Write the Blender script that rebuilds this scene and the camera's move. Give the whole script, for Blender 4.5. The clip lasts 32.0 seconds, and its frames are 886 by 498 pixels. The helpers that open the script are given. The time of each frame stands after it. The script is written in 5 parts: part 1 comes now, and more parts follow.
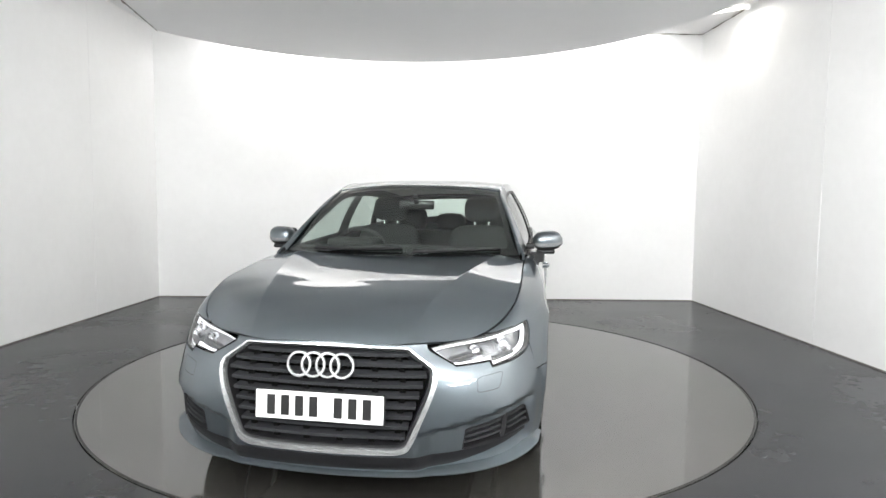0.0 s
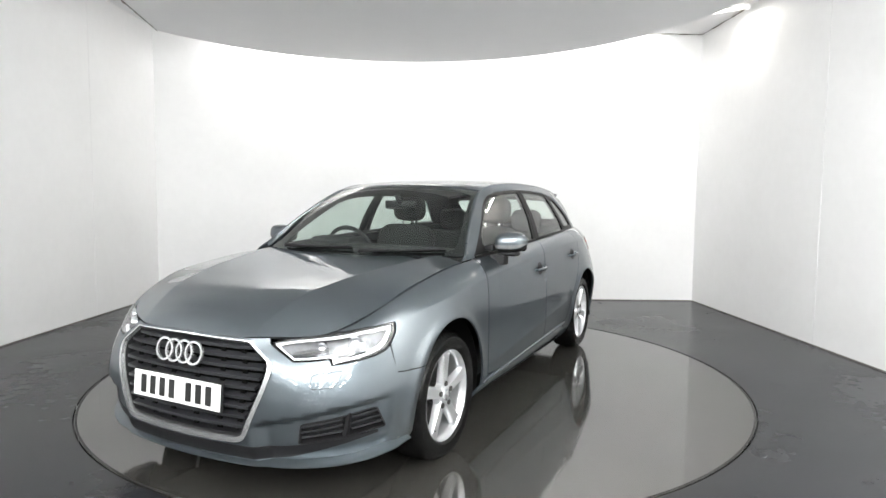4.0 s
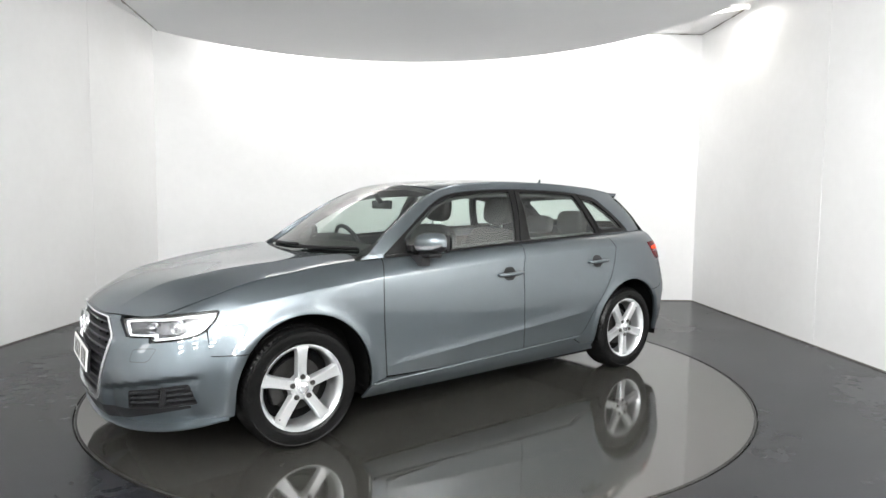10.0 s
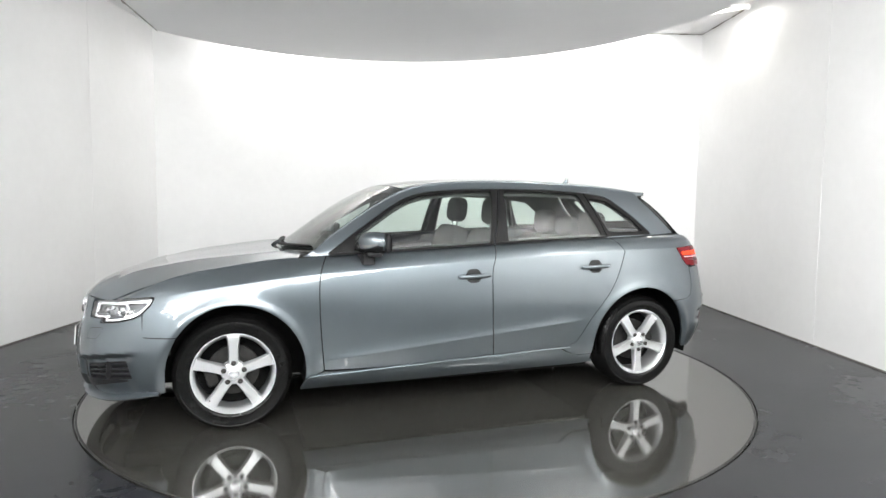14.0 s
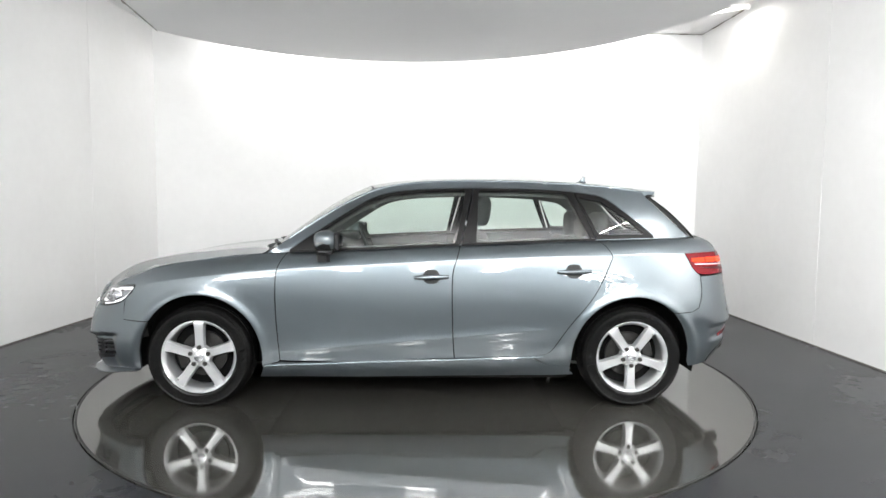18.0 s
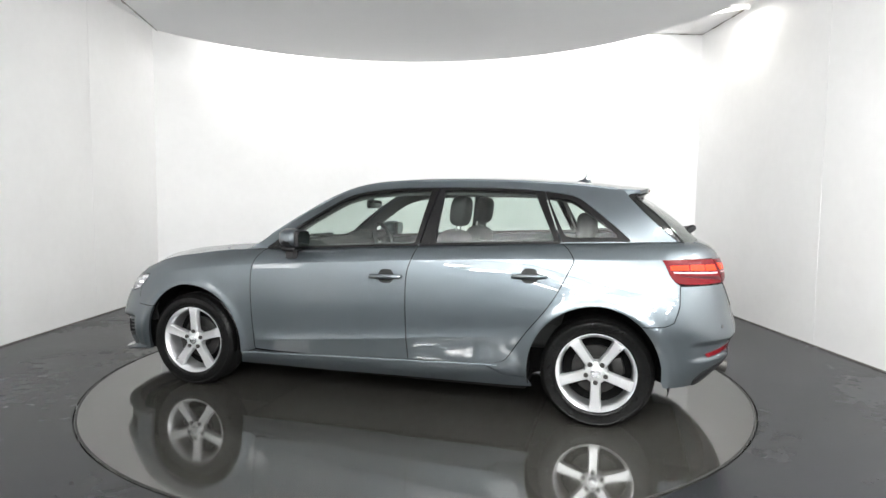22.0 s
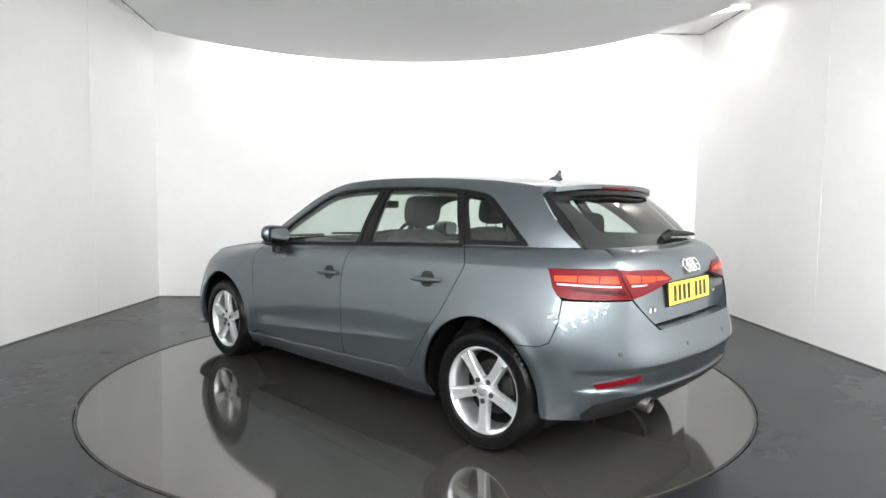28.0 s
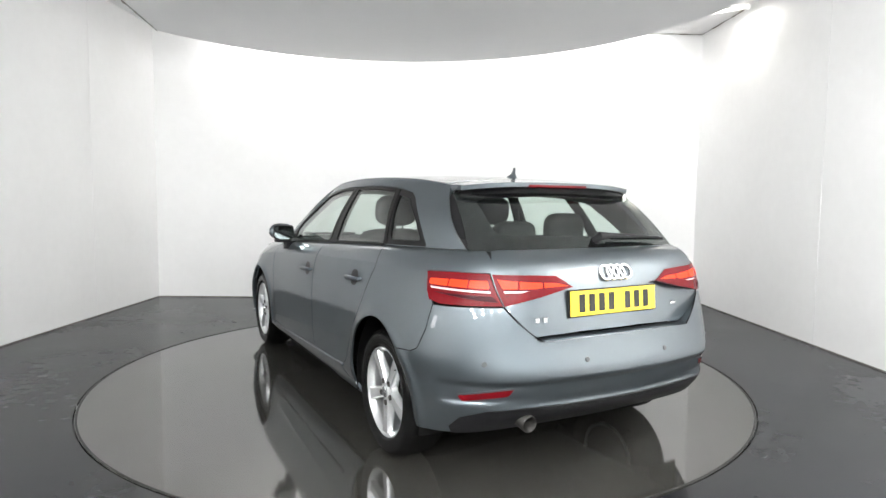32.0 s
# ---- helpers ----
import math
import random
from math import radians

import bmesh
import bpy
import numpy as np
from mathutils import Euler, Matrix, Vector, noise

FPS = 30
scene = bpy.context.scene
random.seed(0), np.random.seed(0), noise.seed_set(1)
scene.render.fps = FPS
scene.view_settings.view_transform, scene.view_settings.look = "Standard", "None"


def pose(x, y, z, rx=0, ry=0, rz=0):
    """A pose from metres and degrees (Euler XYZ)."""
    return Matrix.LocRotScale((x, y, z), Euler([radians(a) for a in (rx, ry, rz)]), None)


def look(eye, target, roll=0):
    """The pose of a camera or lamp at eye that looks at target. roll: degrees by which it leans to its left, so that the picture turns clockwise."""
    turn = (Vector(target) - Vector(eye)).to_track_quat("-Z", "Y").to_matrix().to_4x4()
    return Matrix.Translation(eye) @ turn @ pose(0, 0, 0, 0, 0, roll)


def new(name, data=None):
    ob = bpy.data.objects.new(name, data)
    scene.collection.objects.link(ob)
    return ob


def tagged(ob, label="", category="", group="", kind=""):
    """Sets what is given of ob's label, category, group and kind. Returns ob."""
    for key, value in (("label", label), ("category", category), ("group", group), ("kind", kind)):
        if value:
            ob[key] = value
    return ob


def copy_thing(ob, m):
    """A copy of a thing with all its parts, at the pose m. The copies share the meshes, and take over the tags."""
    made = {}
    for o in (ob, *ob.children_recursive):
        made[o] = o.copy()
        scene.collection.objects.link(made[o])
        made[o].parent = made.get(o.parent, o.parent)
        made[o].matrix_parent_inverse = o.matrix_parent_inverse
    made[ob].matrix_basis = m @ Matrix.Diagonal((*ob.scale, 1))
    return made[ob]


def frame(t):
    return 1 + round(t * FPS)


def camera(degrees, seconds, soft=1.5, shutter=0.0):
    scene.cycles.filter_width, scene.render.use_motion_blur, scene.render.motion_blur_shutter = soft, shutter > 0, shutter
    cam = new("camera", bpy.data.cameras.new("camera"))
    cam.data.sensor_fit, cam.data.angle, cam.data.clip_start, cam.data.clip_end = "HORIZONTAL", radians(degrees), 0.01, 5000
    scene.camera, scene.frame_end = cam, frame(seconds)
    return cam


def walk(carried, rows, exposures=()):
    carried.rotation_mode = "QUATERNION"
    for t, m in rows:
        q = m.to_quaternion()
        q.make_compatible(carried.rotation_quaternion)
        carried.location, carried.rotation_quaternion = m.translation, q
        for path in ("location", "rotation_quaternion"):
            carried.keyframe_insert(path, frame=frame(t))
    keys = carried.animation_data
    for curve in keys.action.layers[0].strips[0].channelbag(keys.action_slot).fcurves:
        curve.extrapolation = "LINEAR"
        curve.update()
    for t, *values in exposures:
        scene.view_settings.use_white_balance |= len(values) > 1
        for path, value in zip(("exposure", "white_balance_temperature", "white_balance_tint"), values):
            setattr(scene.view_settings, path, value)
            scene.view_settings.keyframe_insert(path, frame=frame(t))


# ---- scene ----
cam = camera(72.41, 32.0, soft=1.5)
EYE = (0.0, -4.499, 1.257)
YAW, PITCH, ROLL = 1.893, 4.433, 0.591
_ca, _sa = math.cos(radians(PITCH)), math.sin(radians(PITCH))
AIM = (EYE[0] + _ca * math.sin(radians(YAW)), EYE[1] + _ca * math.cos(radians(YAW)), EYE[2] - _sa)
walk(cam, [(0.0, look(EYE, AIM, ROLL)), (32.0, look(EYE, AIM, ROLL))])
scene.view_settings.exposure = 0.08

# plan of the studio, metres
BACK_L, BACK_R = (-3.41, 3.385), (3.52, 3.24)      # back wall's two floor corners
LEFT_NEAR, RIGHT_NEAR = (-4.05, -9.0), (3.52, -9.0)
CEIL_Z, SOFFIT_Z, BAY_Z = 3.41, 2.90, 2.40
RING_R = 2.25
SOFFIT_CUT = ((-2.609, 1.624), (-2.513, 0.742))     # straight edge of the soffit by the left wall

# ---- world and lights ----
world = bpy.data.worlds.new("World")
scene.world = world
world.use_nodes = True
world.node_tree.nodes["Background"].inputs[0].default_value = (0.6, 0.63, 0.66, 1)
world.node_tree.nodes["Background"].inputs[1].default_value = 0.05


def area_lamp(name, eye, target, sx, sy, watts, color=(1, 1, 1)):
    d = bpy.data.lights.new(name, "AREA")
    d.shape, d.size, d.size_y, d.energy, d.color = "RECTANGLE", sx, sy, watts, color
    ob = new(name, d)
    ob.matrix_world = look(eye, target)
    return ob


# cove behind the round soffit, washing the walls
area_lamp("cove_lamp", (-1.45, 2.75, 3.25), (-1.5, 3.3, 1.6), 0.8, 0.2, 6, (1, 0.96, 0.86))
area_lamp("cove_lamp", (1.75, 2.7, 3.25), (1.9, 3.2, 1.6), 0.8, 0.2, 3, (1, 0.97, 0.9))
area_lamp("cove_lamp", (0.2, 3.0, 3.3), (0.2, 3.27, 3.15), 5.4, 0.12, 38, (1, 0.985, 0.965))
# two weak fill lamps added to lift the dark upper corners of the back wall
area_lamp("cove_lamp", (-2.6, 3.0, 3.2), (-2.7, 3.37, 2.3), 0.9, 0.12, 1.0, (1, 0.98, 0.95))
area_lamp("cove_lamp", (2.80, 2.9, 3.25), (2.80, 3.25, 2.3), 0.9, 0.12, 1.2, (1, 0.98, 0.95))
area_lamp("cove_lamp", (3.36, 2.05, 3.30), (3.5, 2.05, 1.6), 0.3, 0.12, 6, (1, 0.95, 0.85))
# the cove goes on round the soffit, washing the side wall beside the viewer
area_lamp("cove_lamp", (2.65, -2.6, 2.95), (3.52, -2.6, 2.05), 0.25, 1.6, 200, (0.985, 0.99, 0.96))
# rows of tube lights on the ceiling of the bay behind the viewer
BAY = [(x, y) for y in (-4.9, -5.8, -6.7, -7.6, -8.5) for x in (-2.8, -1.4, 0.0, 1.4, 2.8)]
for _x, _y in BAY:
    area_lamp("bay_lamp", (_x, _y, BAY_Z - 0.08), (_x * 0.7, _y + 3.2, 0), 0.4, 0.08, 13.0, (0.98, 1.0, 0.985))
# unseen fill lamps added for brightness: one of each pair upwards, one forwards
for _y in (-5.3, -7.0):
    area_lamp("bay_fill_lamp", (0, _y, BAY_Z + 0.02), (0, _y + 0.4, BAY_Z + 2.0), 6.0, 0.3, 190, (0.985, 0.995, 0.98))
    area_lamp("bay_fill_lamp", (0, _y, BAY_Z + 0.42), (0, _y + 3.4, BAY_Z + 0.60), 6.4, 1.05, 132, (0.985, 0.995, 0.98))


# ---- materials ----
def mat(name, color, rough=0.5, metal=0.0, coat=0.0, coat_rough=0.05, noise_scale=0.0, noise_amt=0.0,
        bump=0.0, bump_scale=40.0, emit=None, emit_s=0.0, rough_var=0.0, ior=1.5, spec=0.5, trans=0.0):
    m = bpy.data.materials.new(name)
    m.use_nodes = True
    nt = m.node_tree
    b = nt.nodes["Principled BSDF"]
    b.inputs["Base Color"].default_value = (*color, 1)
    b.inputs["Roughness"].default_value = rough
    b.inputs["Metallic"].default_value = metal
    b.inputs["Coat Weight"].default_value = coat
    b.inputs["Coat Roughness"].default_value = coat_rough
    b.inputs["IOR"].default_value = ior
    b.inputs["Specular IOR Level"].default_value = spec
    b.inputs["Transmission Weight"].default_value = trans
    if emit:
        b.inputs["Emission Color"].default_value = (*emit, 1)
        b.inputs["Emission Strength"].default_value = emit_s
    tc = nt.nodes.new("ShaderNodeTexCoord")
    if noise_amt or rough_var:
        n1 = nt.nodes.new("ShaderNodeTexNoise")
        n1.inputs["Scale"].default_value = noise_scale
        n1.inputs["Detail"].default_value = 6
        n2 = nt.nodes.new("ShaderNodeTexNoise")
        n2.inputs["Scale"].default_value = noise_scale * 14
        n2.inputs["Detail"].default_value = 3
        ad = nt.nodes.new("ShaderNodeMath")
        ad.operation = "MULTIPLY_ADD"
        ad.inputs[1].default_value = 0.35
        nt.links.new(tc.outputs["Object"], n1.inputs["Vector"])
        nt.links.new(tc.outputs["Object"], n2.inputs["Vector"])
        nt.links.new(n2.outputs["Fac"], ad.inputs[0])
        nt.links.new(n1.outputs["Fac"], ad.inputs[2])
        if noise_amt:
            mr = nt.nodes.new("ShaderNodeMapRange")
            mr.inputs["From Min"].default_value, mr.inputs["From Max"].default_value = 0.35, 1.0
            mr.inputs["To Min"].default_value, mr.inputs["To Max"].default_value = 1 - noise_amt, 1 + noise_amt
            mx = nt.nodes.new("ShaderNodeVectorMath")
            mx.operation = "SCALE"
            mx.inputs[0].default_value = color
            nt.links.new(ad.outputs[0], mr.inputs["Value"])
            nt.links.new(mr.outputs["Result"], mx.inputs["Scale"])
            nt.links.new(mx.outputs[0], b.inputs["Base Color"])
        if rough_var:
            mr = nt.nodes.new("ShaderNodeMapRange")
            mr.inputs["From Min"].default_value, mr.inputs["From Max"].default_value = 0.4, 0.95
            mr.inputs["To Min"].default_value, mr.inputs["To Max"].default_value = max(0.01, rough - rough_var), rough + rough_var
            nt.links.new(ad.outputs[0], mr.inputs["Value"])
            nt.links.new(mr.outputs["Result"], b.inputs["Roughness"])
    if bump:
        nb = nt.nodes.new("ShaderNodeTexNoise")
        nb.inputs["Scale"].default_value = bump_scale
        nb.inputs["Detail"].default_value = 4
        bn = nt.nodes.new("ShaderNodeBump")
        bn.inputs["Strength"].default_value = 0.6
        bn.inputs["Distance"].default_value = bump
        nt.links.new(tc.outputs["Object"], nb.inputs["Vector"])
        nt.links.new(nb.outputs["Fac"], bn.inputs["Height"])
        nt.links.new(bn.outputs["Normal"], b.inputs["Normal"])
    return m


WALL = mat("wall_paint", (0.80, 0.80, 0.80), 0.55, noise_scale=0.9, noise_amt=0.05, bump=0.0015, bump_scale=60)
CEIL = mat("soffit_paint", (0.86, 0.86, 0.87), 0.6, noise_scale=0.6, noise_amt=0.02)
BAY_WALL = mat("bay_paint", (0.55, 0.55, 0.555), 0.7, noise_scale=0.8, noise_amt=0.1)
SEAL = mat("wall_seal", (0.16, 0.15, 0.135), 0.8, noise_scale=4, noise_amt=0.5)
CRACK = mat("dusty_crack", (0.22, 0.21, 0.19), 0.9, noise_scale=20, noise_amt=0.4)
LAMP_COVE = mat("cove_tube", (0.9, 0.88, 0.84), 0.4, emit=(1, 0.96, 0.9), emit_s=3.0)
JOINT = mat("board_joint", (0.72, 0.72, 0.72), 0.7)
LINER = mat("arch_lining", (0.004, 0.004, 0.004), 0.9, spec=0.08, noise_scale=20, noise_amt=0.3)
FLOOR = mat("floor_paint", (0.0135, 0.0142, 0.0162), 0.26, noise_scale=0.9, noise_amt=0.2, rough_var=0.05, spec=0.2)
TABLE = mat("turntable_paint", (0.033, 0.0315, 0.0285), 0.07, noise_scale=1.2, noise_amt=0.08, rough_var=0.03, ior=1.85)
DARK = mat("dark_gap", (0.012, 0.012, 0.012), 0.7)
PAINT = mat("grey_metallic_paint", (0.105, 0.124, 0.138), 0.36, metal=0.85, coat=1.0, coat_rough=0.012, noise_scale=4, noise_amt=0.03)
PAINT.node_tree.nodes["Principled BSDF"].inputs["Coat IOR"].default_value = 1.6
PAINT.node_tree.nodes["Principled BSDF"].inputs["Specular Tint"].default_value = (0.40, 0.44, 0.48, 1)
SLAT = mat("slat_plastic", (0.020, 0.021, 0.023), 0.42, spec=0.3, noise_scale=50, noise_amt=0.1)
BLACK_PLASTIC = mat("black_plastic", (0.010, 0.010, 0.011), 0.5, spec=0.25, noise_scale=50, noise_amt=0.1, bump=0.0004, bump_scale=600)
GLOSS_BLACK = mat("gloss_black", (0.006, 0.006, 0.0065), 0.12, spec=0.4)
CHROME = mat("satin_chrome", (0.66, 0.67, 0.68), 0.26, metal=0.85)
RUBBER = mat("tyre_rubber", (0.004, 0.004, 0.004), 0.24, spec=0.16, noise_scale=30, noise_amt=0.2, bump=0.0008, bump_scale=250)
ALLOY = mat("silver_alloy", (0.56, 0.57, 0.58), 0.30, metal=0.7, coat=0.5, noise_scale=300, noise_amt=0.05)
DARK_METAL = mat("dark_metal", (0.07, 0.067, 0.064), 0.5, metal=0.7, noise_scale=30, noise_amt=0.25)
DISC = mat("brake_steel", (0.030, 0.029, 0.028), 0.45, metal=0.6, noise_scale=30, noise_amt=0.3)
SEAT = mat("black_fabric", (0.014, 0.0155, 0.0155), 0.85, noise_scale=12, noise_amt=0.15)
def glass_mat(name, tint):
    m = bpy.data.materials.new(name)
    m.use_nodes = True
    nt = m.node_tree
    nt.nodes.remove(nt.nodes["Principled BSDF"])
    mix, tr, gl, fr, pw, sc = [nt.nodes.new("ShaderNode" + k) for k in ("MixShader", "BsdfTransparent", "BsdfGlossy", "LayerWeight", "Math", "Math")]
    tr.inputs["Color"].default_value = (*tint, 1)
    gl.inputs["Roughness"].default_value = 0.0
    # gloss rising towards grazing angles
    pw.operation, pw.inputs[1].default_value = "POWER", 4.0
    sc.operation, sc.inputs[1].default_value, sc.inputs[2].default_value = "MULTIPLY_ADD", 0.88, 0.08
    fr.inputs["Blend"].default_value = 0.5
    nt.links.new(fr.outputs["Facing"], pw.inputs[0])
    nt.links.new(pw.outputs[0], sc.inputs[0])
    nt.links.new(sc.outputs[0], mix.inputs[0])
    nt.links.new(tr.outputs[0], mix.inputs[1])
    nt.links.new(gl.outputs[0], mix.inputs[2])
    nt.links.new(mix.outputs[0], nt.nodes["Material Output"].inputs[0])
    return m


GLASS = glass_mat("tinted_window_glass", (0.83, 0.91, 0.87))
LENS = glass_mat("clear_lens", (0.97, 0.97, 0.98))
SILVER = mat("lamp_reflector", (0.72, 0.73, 0.75), 0.22, metal=0.9)
LAMP_BACK = mat("lamp_inside", (0.20, 0.205, 0.215), 0.28, metal=0.8, noise_scale=25, noise_amt=0.6)
LAMP_WHITE = mat("daytime_lamp", (0.85, 0.86, 0.88), 0.3, emit=(1, 1, 1), emit_s=0.42)
RED = mat("red_lens", (0.11, 0.003, 0.006), 0.25, coat=0.0, spec=0.15, noise_scale=60, noise_amt=0.08)
DARK_RED = mat("dark_red_lens", (0.035, 0.0015, 0.004), 0.3, coat=0.0, spec=0.12, noise_scale=60, noise_amt=0.08)
ORANGE = mat("lit_red_lamp", (0.40, 0.012, 0.006), 0.2, spec=0.2, emit=(1.0, 0.10, 0.012), emit_s=0.75, noise_scale=70, noise_amt=0.1)
PINK = mat("clear_lamp_strip", (0.65, 0.42, 0.42), 0.15, coat=0.5)
PLATE_W = mat("white_plate", (0.82, 0.82, 0.80), 0.35, noise_scale=30, noise_amt=0.03)
PLATE_Y = mat("yellow_plate", (0.80, 0.58, 0.04), 0.35, noise_scale=30, noise_amt=0.03)
INK = mat("black_ink", (0.012, 0.012, 0.012), 0.4)
TUBE = mat("lit_tube", (0.9, 0.9, 0.88), 0.4, emit=(1.0, 0.99, 0.97), emit_s=14.0)
INDICATOR = mat("clear_indicator", (0.30, 0.31, 0.32), 0.2, metal=0.5, coat=0.3, noise_scale=60, noise_amt=0.25)
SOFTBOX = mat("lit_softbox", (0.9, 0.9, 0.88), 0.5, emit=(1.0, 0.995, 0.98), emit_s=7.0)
MIRROR = mat("mirror_glass", (0.14, 0.16, 0.16), 0.02, metal=1.0)
TRIM = mat("window_rubber", (0.007, 0.0068, 0.007), 0.38, spec=0.12, noise_scale=40, noise_amt=0.08)
CABIN = mat("dark_cabin_lining", (0.030, 0.032, 0.032), 0.8, noise_scale=30, noise_amt=0.1)
VALANCE = mat("grey_plastic", (0.040, 0.042, 0.045), 0.45, noise_scale=50, noise_amt=0.1, bump=0.0003, bump_scale=500)
LINING = mat("grey_lining", (0.42, 0.42, 0.40), 0.8, noise_scale=30, noise_amt=0.06)


# ---- building helpers ----
def obj(name, verts, faces, material, parent=None, label="", smooth=True, normals=None):
    me = bpy.data.meshes.new(name)
    me.from_pydata([tuple(v) for v in verts], [], faces)
    me.materials.append(material)
    me.polygons.foreach_set("use_smooth", [smooth] * len(me.polygons))
    me.update()
    if normals is not None:
        me.normals_split_custom_set_from_vertices([tuple(n) for n in normals])
    ob = new(name, me)
    if parent:
        ob.parent = parent
    if label:
        tagged(ob, label)
    return ob


def part(name, bm, material, parent=None, label="", smooth=True):
    me = bpy.data.meshes.new(name)
    bm.normal_update()
    bm.to_mesh(me)
    bm.free()
    me.materials.append(material)
    me.polygons.foreach_set("use_smooth", [smooth] * len(me.polygons))
    if smooth:
        me.set_sharp_from_angle(angle=radians(35))
    ob = new(name, me)
    if parent:
        ob.parent = parent
    if label:
        tagged(ob, label)
    return ob


def box_bm(x0, x1, y0, y1, z0, z1, bevel=0.0, seg=2, bm=None):
    own = bmesh.new()
    bmesh.ops.create_cube(own, size=1)
    for v in own.verts:
        v.co = Vector((x0 + (v.co.x + 0.5) * (x1 - x0), y0 + (v.co.y + 0.5) * (y1 - y0), z0 + (v.co.z + 0.5) * (z1 - z0)))
    if bevel:
        bmesh.ops.bevel(own, geom=own.edges[:], offset=bevel, segments=seg, profile=0.5, affect="EDGES")
    if bm is None:
        return own
    return join_bm(bm, own)


def join_bm(bm, other, m=None):
    if m is not None:
        other.transform(m)
    me = bpy.data.meshes.new("tmp")
    other.to_mesh(me)
    other.free()
    bm.from_mesh(me)
    bpy.data.meshes.remove(me)
    return bm


def lathe_bm(profile, n=64, axis="y", bm=None):
    """profile: (radius, along) pairs; closed round the axis."""
    bm = bm or bmesh.new()
    rings = []
    for k in range(n):
        a = 2 * math.pi * k / n
        ca, sa = math.cos(a), math.sin(a)
        rings.append([bm.verts.new((r * ca, h, r * sa) if axis == "y" else (r * ca, r * sa, h)) for r, h in profile])
    for k in range(n):
        p, q = rings[k], rings[(k + 1) % n]
        for i in range(len(profile) - 1):
            bm.faces.new((p[i], p[i + 1], q[i + 1], q[i]))
    bmesh.ops.recalc_face_normals(bm, faces=bm.faces)
    return bm


def tube_bm(points, r, n=10, bm=None, closed=False):
    bm = bm or bmesh.new()
    pts = [Vector(p) for p in points]
    rings = []
    for i, p in enumerate(pts):
        a = pts[i - 1] if (i or closed) else pts[i]
        b = pts[(i + 1) % len(pts)] if (i < len(pts) - 1 or closed) else pts[i]
        d = (b - a).normalized()
        u = d.cross(Vector((0.0, 0.12, 1.0))).normalized()
        w = d.cross(u)
        rad = r[i] if isinstance(r, (list, tuple)) else r
        rings.append([bm.verts.new(p + rad * (math.cos(2 * math.pi * k / n) * u + math.sin(2 * math.pi * k / n) * w)) for k in range(n)])
    for i in range(len(rings) - (0 if closed else 1)):
        p, q = rings[i], rings[(i + 1) % len(rings)]
        for k in range(n):
            bm.faces.new((p[k], p[(k + 1) % n], q[(k + 1) % n], q[k]))
    if not closed:
        bm.faces.new(rings[0][::-1])
        bm.faces.new(rings[-1])
    bmesh.ops.recalc_face_normals(bm, faces=bm.faces)
    return bm


def slab(poly, z0, z1):
    """A prism over a plan polygon."""
    bm = bmesh.new()
    lo = [bm.verts.new((x, y, z0)) for x, y in poly]
    hi = [bm.verts.new((x, y, z1)) for x, y in poly]
    bm.faces.new(lo[::-1])
    bm.faces.new(hi)
    for i in range(len(poly)):
        j = (i + 1) % len(poly)
        bm.faces.new((lo[i], lo[j], hi[j], hi[i]))
    bmesh.ops.recalc_face_normals(bm, faces=bm.faces)
    return bm


# ---- the studio ----
def wall_between(name, a, b, z0, z1, side, label, material=None):
    """A wall whose face runs from a to b; side: +1 thickens to the left of a-b."""
    d = (Vector(b) - Vector(a)).normalized()
    n = Vector((-d.y, d.x)) * 0.15 * side
    return tagged(part(name, slab([a, b, (b[0] + n.x, b[1] + n.y), (a[0] + n.x, a[1] + n.y)], z0, z1), material or WALL, smooth=False), label, "wall", kind="structure")


